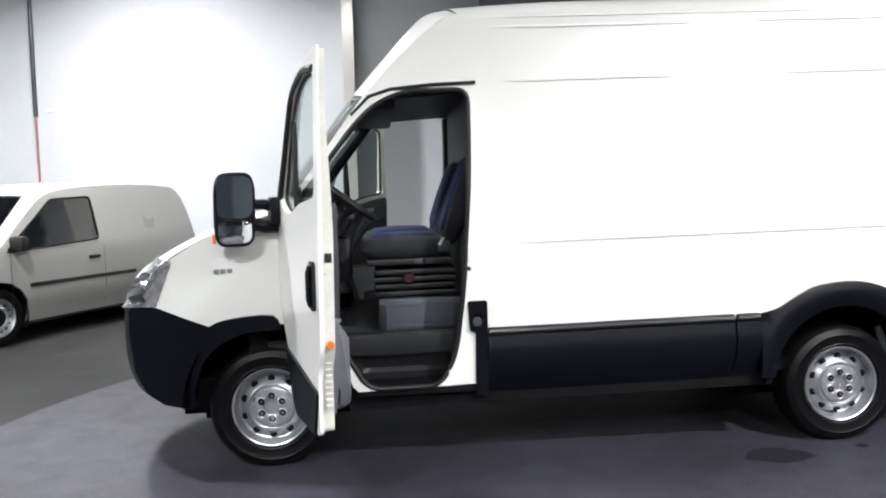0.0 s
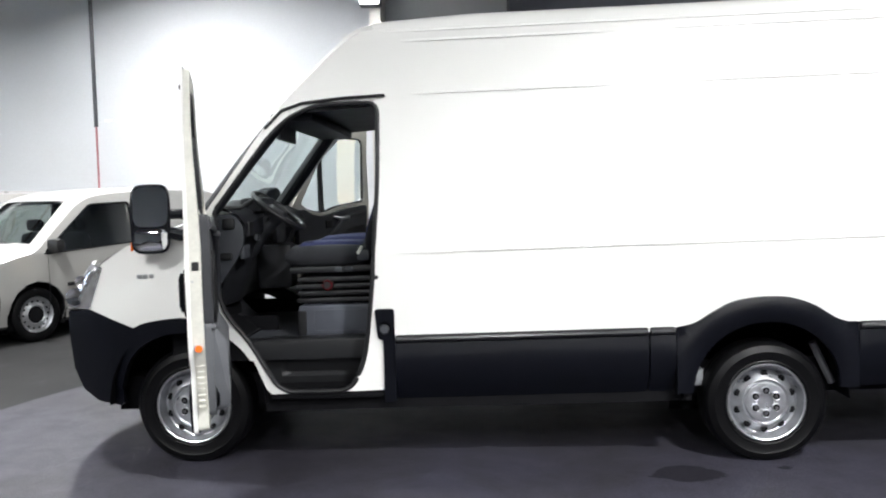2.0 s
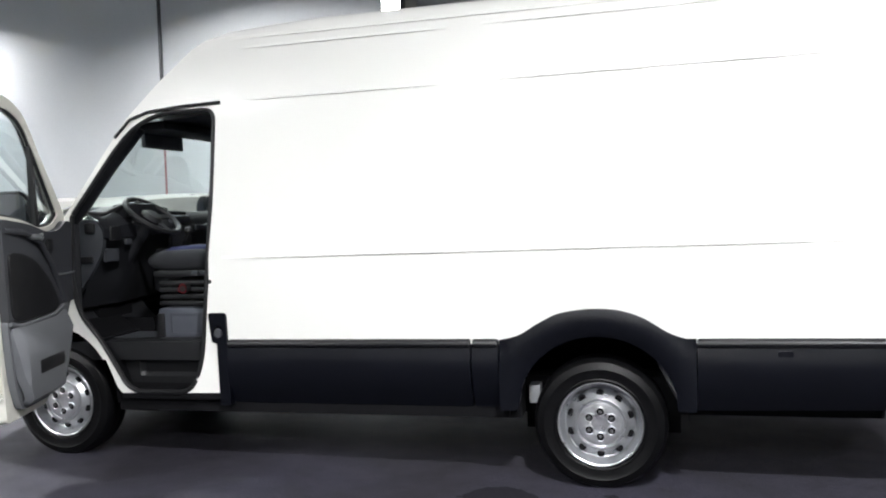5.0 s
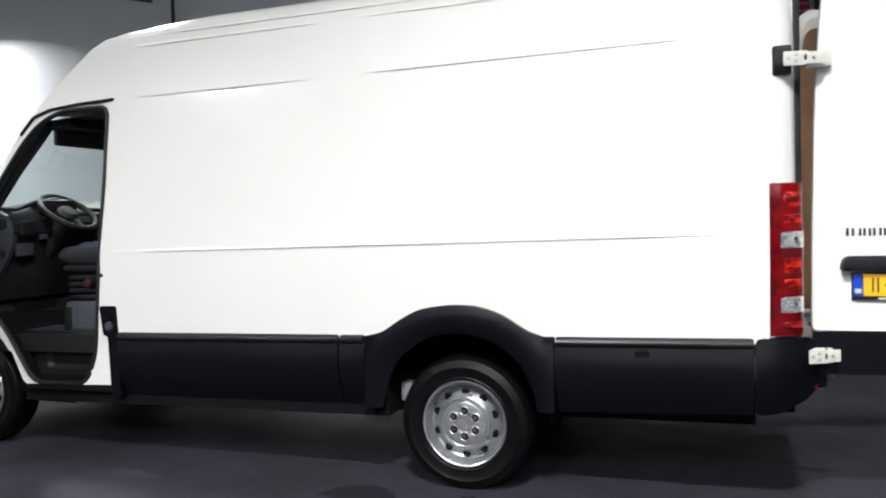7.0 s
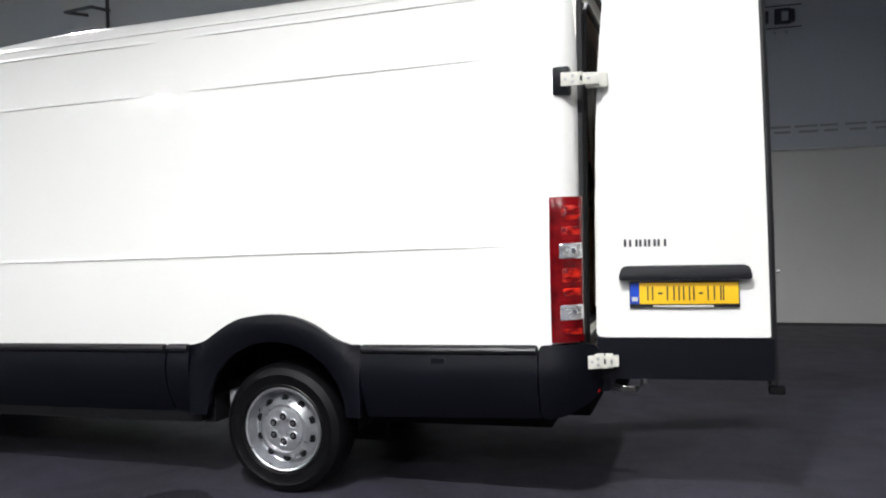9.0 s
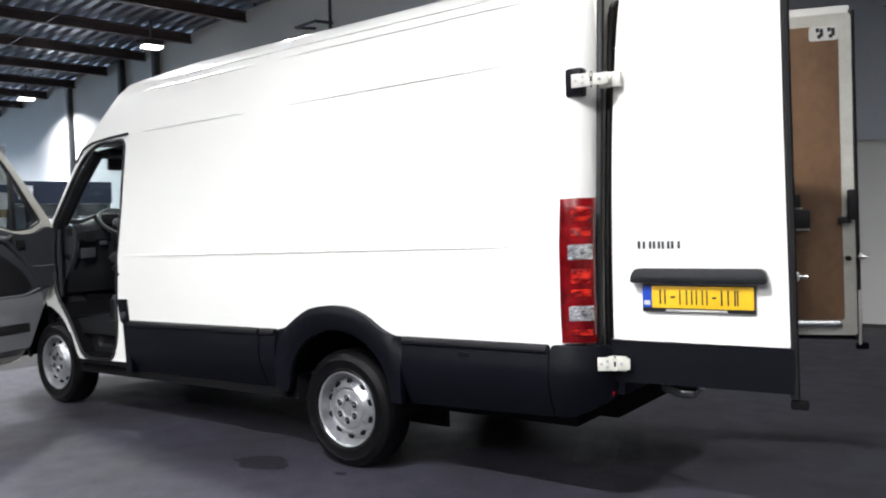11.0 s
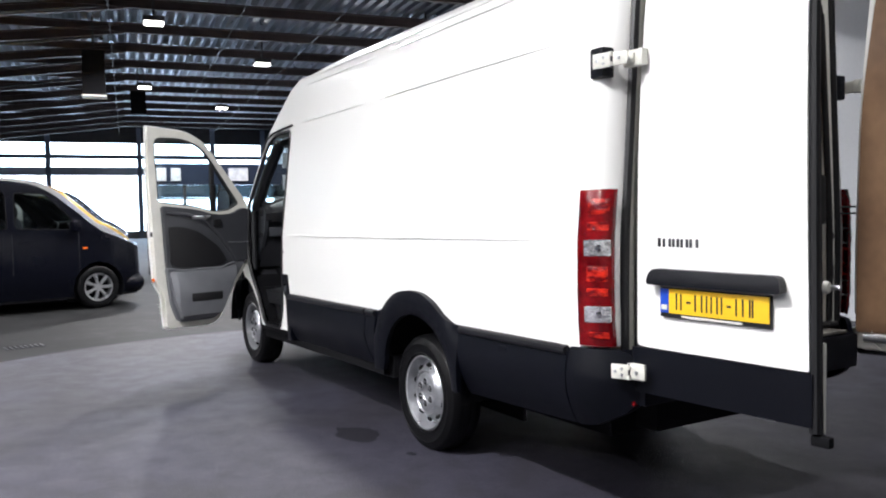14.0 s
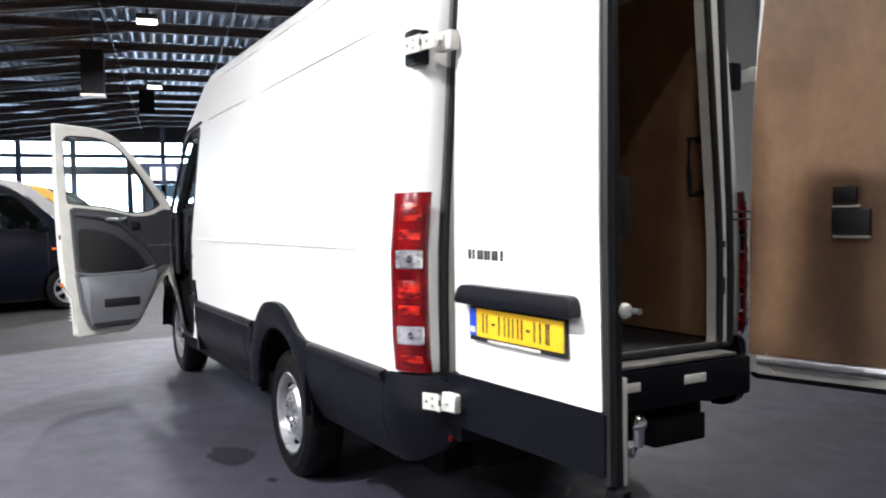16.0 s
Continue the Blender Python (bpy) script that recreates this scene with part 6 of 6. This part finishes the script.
# far end: columns, transoms and bright glazing
END = 40.0
GREYBLUE = material("blue_grey_steel", (0.16, 0.19, 0.26), 0.5, vary=0.15, scale=6)
for i, v in enumerate((-20.0, -15.1, -11.2, -7.4, -4.75, -0.2, 3.7, 6.5)):
    col = thing("window_column", "dark steel column between bright windows", "column", group="window columns", kind="structure")
    hall_box("column", END - 0.15, v - 0.13, 0, END + 0.15, v + 0.13, CEIL - 0.1, GREYBLUE, parent=col)
# pale blue puts the sky's reflection on this bar into its colour
BAND = material("sky_tinted_band", (0.6, 0.68, 0.78), 0.5, vary=0.1, scale=1.5)
for z0, z1, mat in ((3.45, 3.9, BAND), (4.35, 4.57, GREYBLUE), (5.2, CEIL + 0.3, DARKSTEEL), (0.0, 0.4, GREY)):
    hall_box("transom", END - 0.1, OPEN_V, z0, END + 0.1, WALL_V, z1, mat, kind="structure", label="horizontal bar of the far glazing", category="transom")
SKY = bpy.data.materials.new("bright_daylight")
SKY.use_nodes = True
SKY.node_tree.nodes.clear()
em, out = SKY.node_tree.nodes.new("ShaderNodeEmission"), SKY.node_tree.nodes.new("ShaderNodeOutputMaterial")
em.inputs[0].default_value, em.inputs[1].default_value = (0.6, 0.79, 1.0, 1), 11.0
SKY.node_tree.links.new(em.outputs[0], out.inputs[0])
hall_box("backdrop", END + 8.0, OPEN_V - 6, 0.2, END + 8.1, WALL_V + 8, 9.0, SKY, kind="structure", label="bright overcast daylight outside", category="backdrop")
SHRUB = material("green_hedge", (0.05, 0.08, 0.035), 0.8, vary=0.5, scale=5)
random.seed(4)
bm = bmesh.new()
for i in range(420):
    c = hall(END + 3.0 + random.random() * 0.8, random.uniform(2.5, 9.0), random.uniform(0.0, 1.5))
    t = bmesh.ops.create_icosphere(bm, subdivisions=1, radius=random.uniform(0.08, 0.2))
    bmesh.ops.transform(bm, matrix=Matrix.Translation(c) @ Euler((random.random() * 3, random.random() * 3, 0)).to_matrix().to_4x4() @ Matrix.Diagonal((1, 0.7, 0.5, 1)), verts=t["verts"])
part("hedge", bm, SHRUB, kind="stuff", label="green hedge outside the far windows", category="hedge")

# office front across the hall
OFF = 12.0
office = thing("office_partition", "grey office partition with dark-framed windows and blue fascia", "partition")
FASCIA = material("dark_blue_fascia", (0.012, 0.018, 0.036), 0.6, vary=0.15, shine=0.2)
POSTER = material("pale_poster", (0.5, 0.52, 0.56), 0.5, vary=0.3, scale=8)
hall_box("low_wall", OFF, -0.55, 0, OFF + 0.12, 5.3, 0.95, DARKSTEEL, parent=office, label="dark grey low wall")
hall_box("sill_band", OFF - 0.03, -0.57, 0.953, OFF + 0.15, 5.32, 1.24, SEAL, parent=office, label="black sill band")
hall_box("fascia", OFF - 0.02, -0.57, 2.06, OFF + 0.14, 5.32, 2.55, FASCIA, parent=office, label="dark blue fascia")
for v in (-0.5, 0.3, 1.1, 1.9, 2.7, 3.6, 4.5, 5.25):
    hall_box("window_post", OFF, v - 0.035, 1.243, OFF + 0.1, v + 0.035, 2.057, DARKSTEEL, parent=office)
hall_box("window_bar", OFF + 0.01, -0.5, 1.72, OFF + 0.09, 5.25, 1.76, DARKSTEEL, parent=office)
hall_box("upper_window", OFF + 0.04, -0.5, 1.765, OFF + 0.05, 5.25, 2.055, DARKGLASS, parent=office)
for v0, v1 in ((-0.35, -0.1), (0.0, 0.22), (1.3, 1.75), (3.3, 3.6)):
    hall_box("poster", OFF - 0.035, v0, 2.15, OFF - 0.023, v1, 2.45, POSTER, parent=office, label="pale printed panel")
rack = thing("display_rack", "tall dark display rack with pale cards beside the office", "rack")
hall_box("rack_frame", OFF - 1.2, 2.5, 0, OFF - 0.9, 2.62, 3.1, DARKSTEEL, parent=rack)
for i, z in enumerate((1.4, 1.9, 2.4, 2.85)):
    hall_box("rack_card", OFF - 1.25, 2.36, z, OFF - 1.21, 2.76, z + 0.34, POSTER, parent=rack)

# heater box hanging from the roof
heater = thing("roof_heater", "dark box-shaped air heater hanging under the roof", "heater")
hall_box("heater_body", 13.3, -1.85, 4.25, 13.85, -1.35, 5.3, BLACK, parent=heater)
hall_box("heater_lip", 13.28, -1.87, 4.215, 13.87, -1.33, 4.245, CREAM, parent=heater)
hall_box("heater_hanger", 13.5, -1.62, 5.303, 13.6, -1.58, CEIL, DARKSTEEL, parent=heater)
heater2 = thing("roof_heater", "dark air heater hanging far back under the roof", "heater")
hall_box("heater_body", 19.3, -0.75, 4.5, 19.8, -0.3, 5.2, BLACK, parent=heater2)
hall_box("heater_hanger", 19.5, -0.55, 5.203, 19.6, -0.5, CEIL, DARKSTEEL, parent=heater2)
for v in (-1.2, 1.5, 3.6):
    line = thing("conduit", "thin pale cable conduit under the roof beams", "conduit", group="roof conduits", kind="structure")
    part("conduit_pipe", tube([hall(9.0, v, CEIL - 0.42), hall(END, v, CEIL - 0.42)], 0.008, 6), DARKSTEEL, line)
# lattice braces on the low side of the hall
for i in range(7):
    u = 1.0 + 3.2 * i
    brace = thing("roof_brace", "slanting dark steel roof brace", "brace", group="roof braces", kind="structure")
    part("brace_bar", tube([hall(u, COL_V, CEIL - 1.3), hall(u + 1.6, COL_V + 0.6, CEIL - 0.3), hall(u + 3.2, COL_V, CEIL - 1.3)], 0.035, 6), DARKSTEEL, brace)
    part("brace_bar", tube([hall(u, COL_V, CEIL - 1.3), hall(u + 0.4, KNEE_V - 0.5, CEIL - 0.35)], 0.03, 6), DARKSTEEL, brace)
for i in range(6):
    u = -6.0 + 7.8 * i
    if 4 < u < 12:
        continue
    col = thing("hall_column", "dark steel hall column", "column", group="hall columns", kind="structure")
    hall_box("column", u - 0.12, COL_V - 0.12, 0, u + 0.12, COL_V + 0.12, CEIL - 0.5, DARKSTEEL, parent=col)

# floor drain and damp marks
drain = thing("floor_drain", "dark slotted drain grate set in the concrete", "drain", at=place(-2.33, -1.68, 0, 100))
part("grate_frame", box(-0.19, -0.1, 0.001, 0.19, 0.1, 0.008, 0.002), DARKSTEEL, drain)
for i in range(7):
    part("grate_slot", box(-0.165 + 0.05 * i, -0.08, 0.0085, -0.14 + 0.05 * i, 0.08, 0.0105), BLACK, drain)
random.seed(9)


def stain(points, jag=0.05, n=5):
    loop = smooth_line([(*p, 0) for p in points] + [(*points[0], 0)], n)[:-1]
    bm = bmesh.new()
    loop = [p.lerp(q, k / 3) for p, q in zip(loop, loop[1:] + loop[:1]) for k in range(3)]
    vs = [bm.verts.new((p.x + random.uniform(-jag, jag), p.y + random.uniform(-jag, jag), 0.0125)) for p in loop]
    f = bm.faces.new(vs)
    part("carpet_stain", bm, STAIN, kind="structure", label="dark damp stain on the carpet", category="stain")


stain([(2.6, -0.2), (2.72, -0.05), (2.86, -0.02), (3.02, -0.15), (2.98, -0.22), (2.8, -0.28)], 0.015)
stain([(3.33, -0.06), (3.38, -0.04), (3.41, -0.07), (3.36, -0.1)], 0.006)
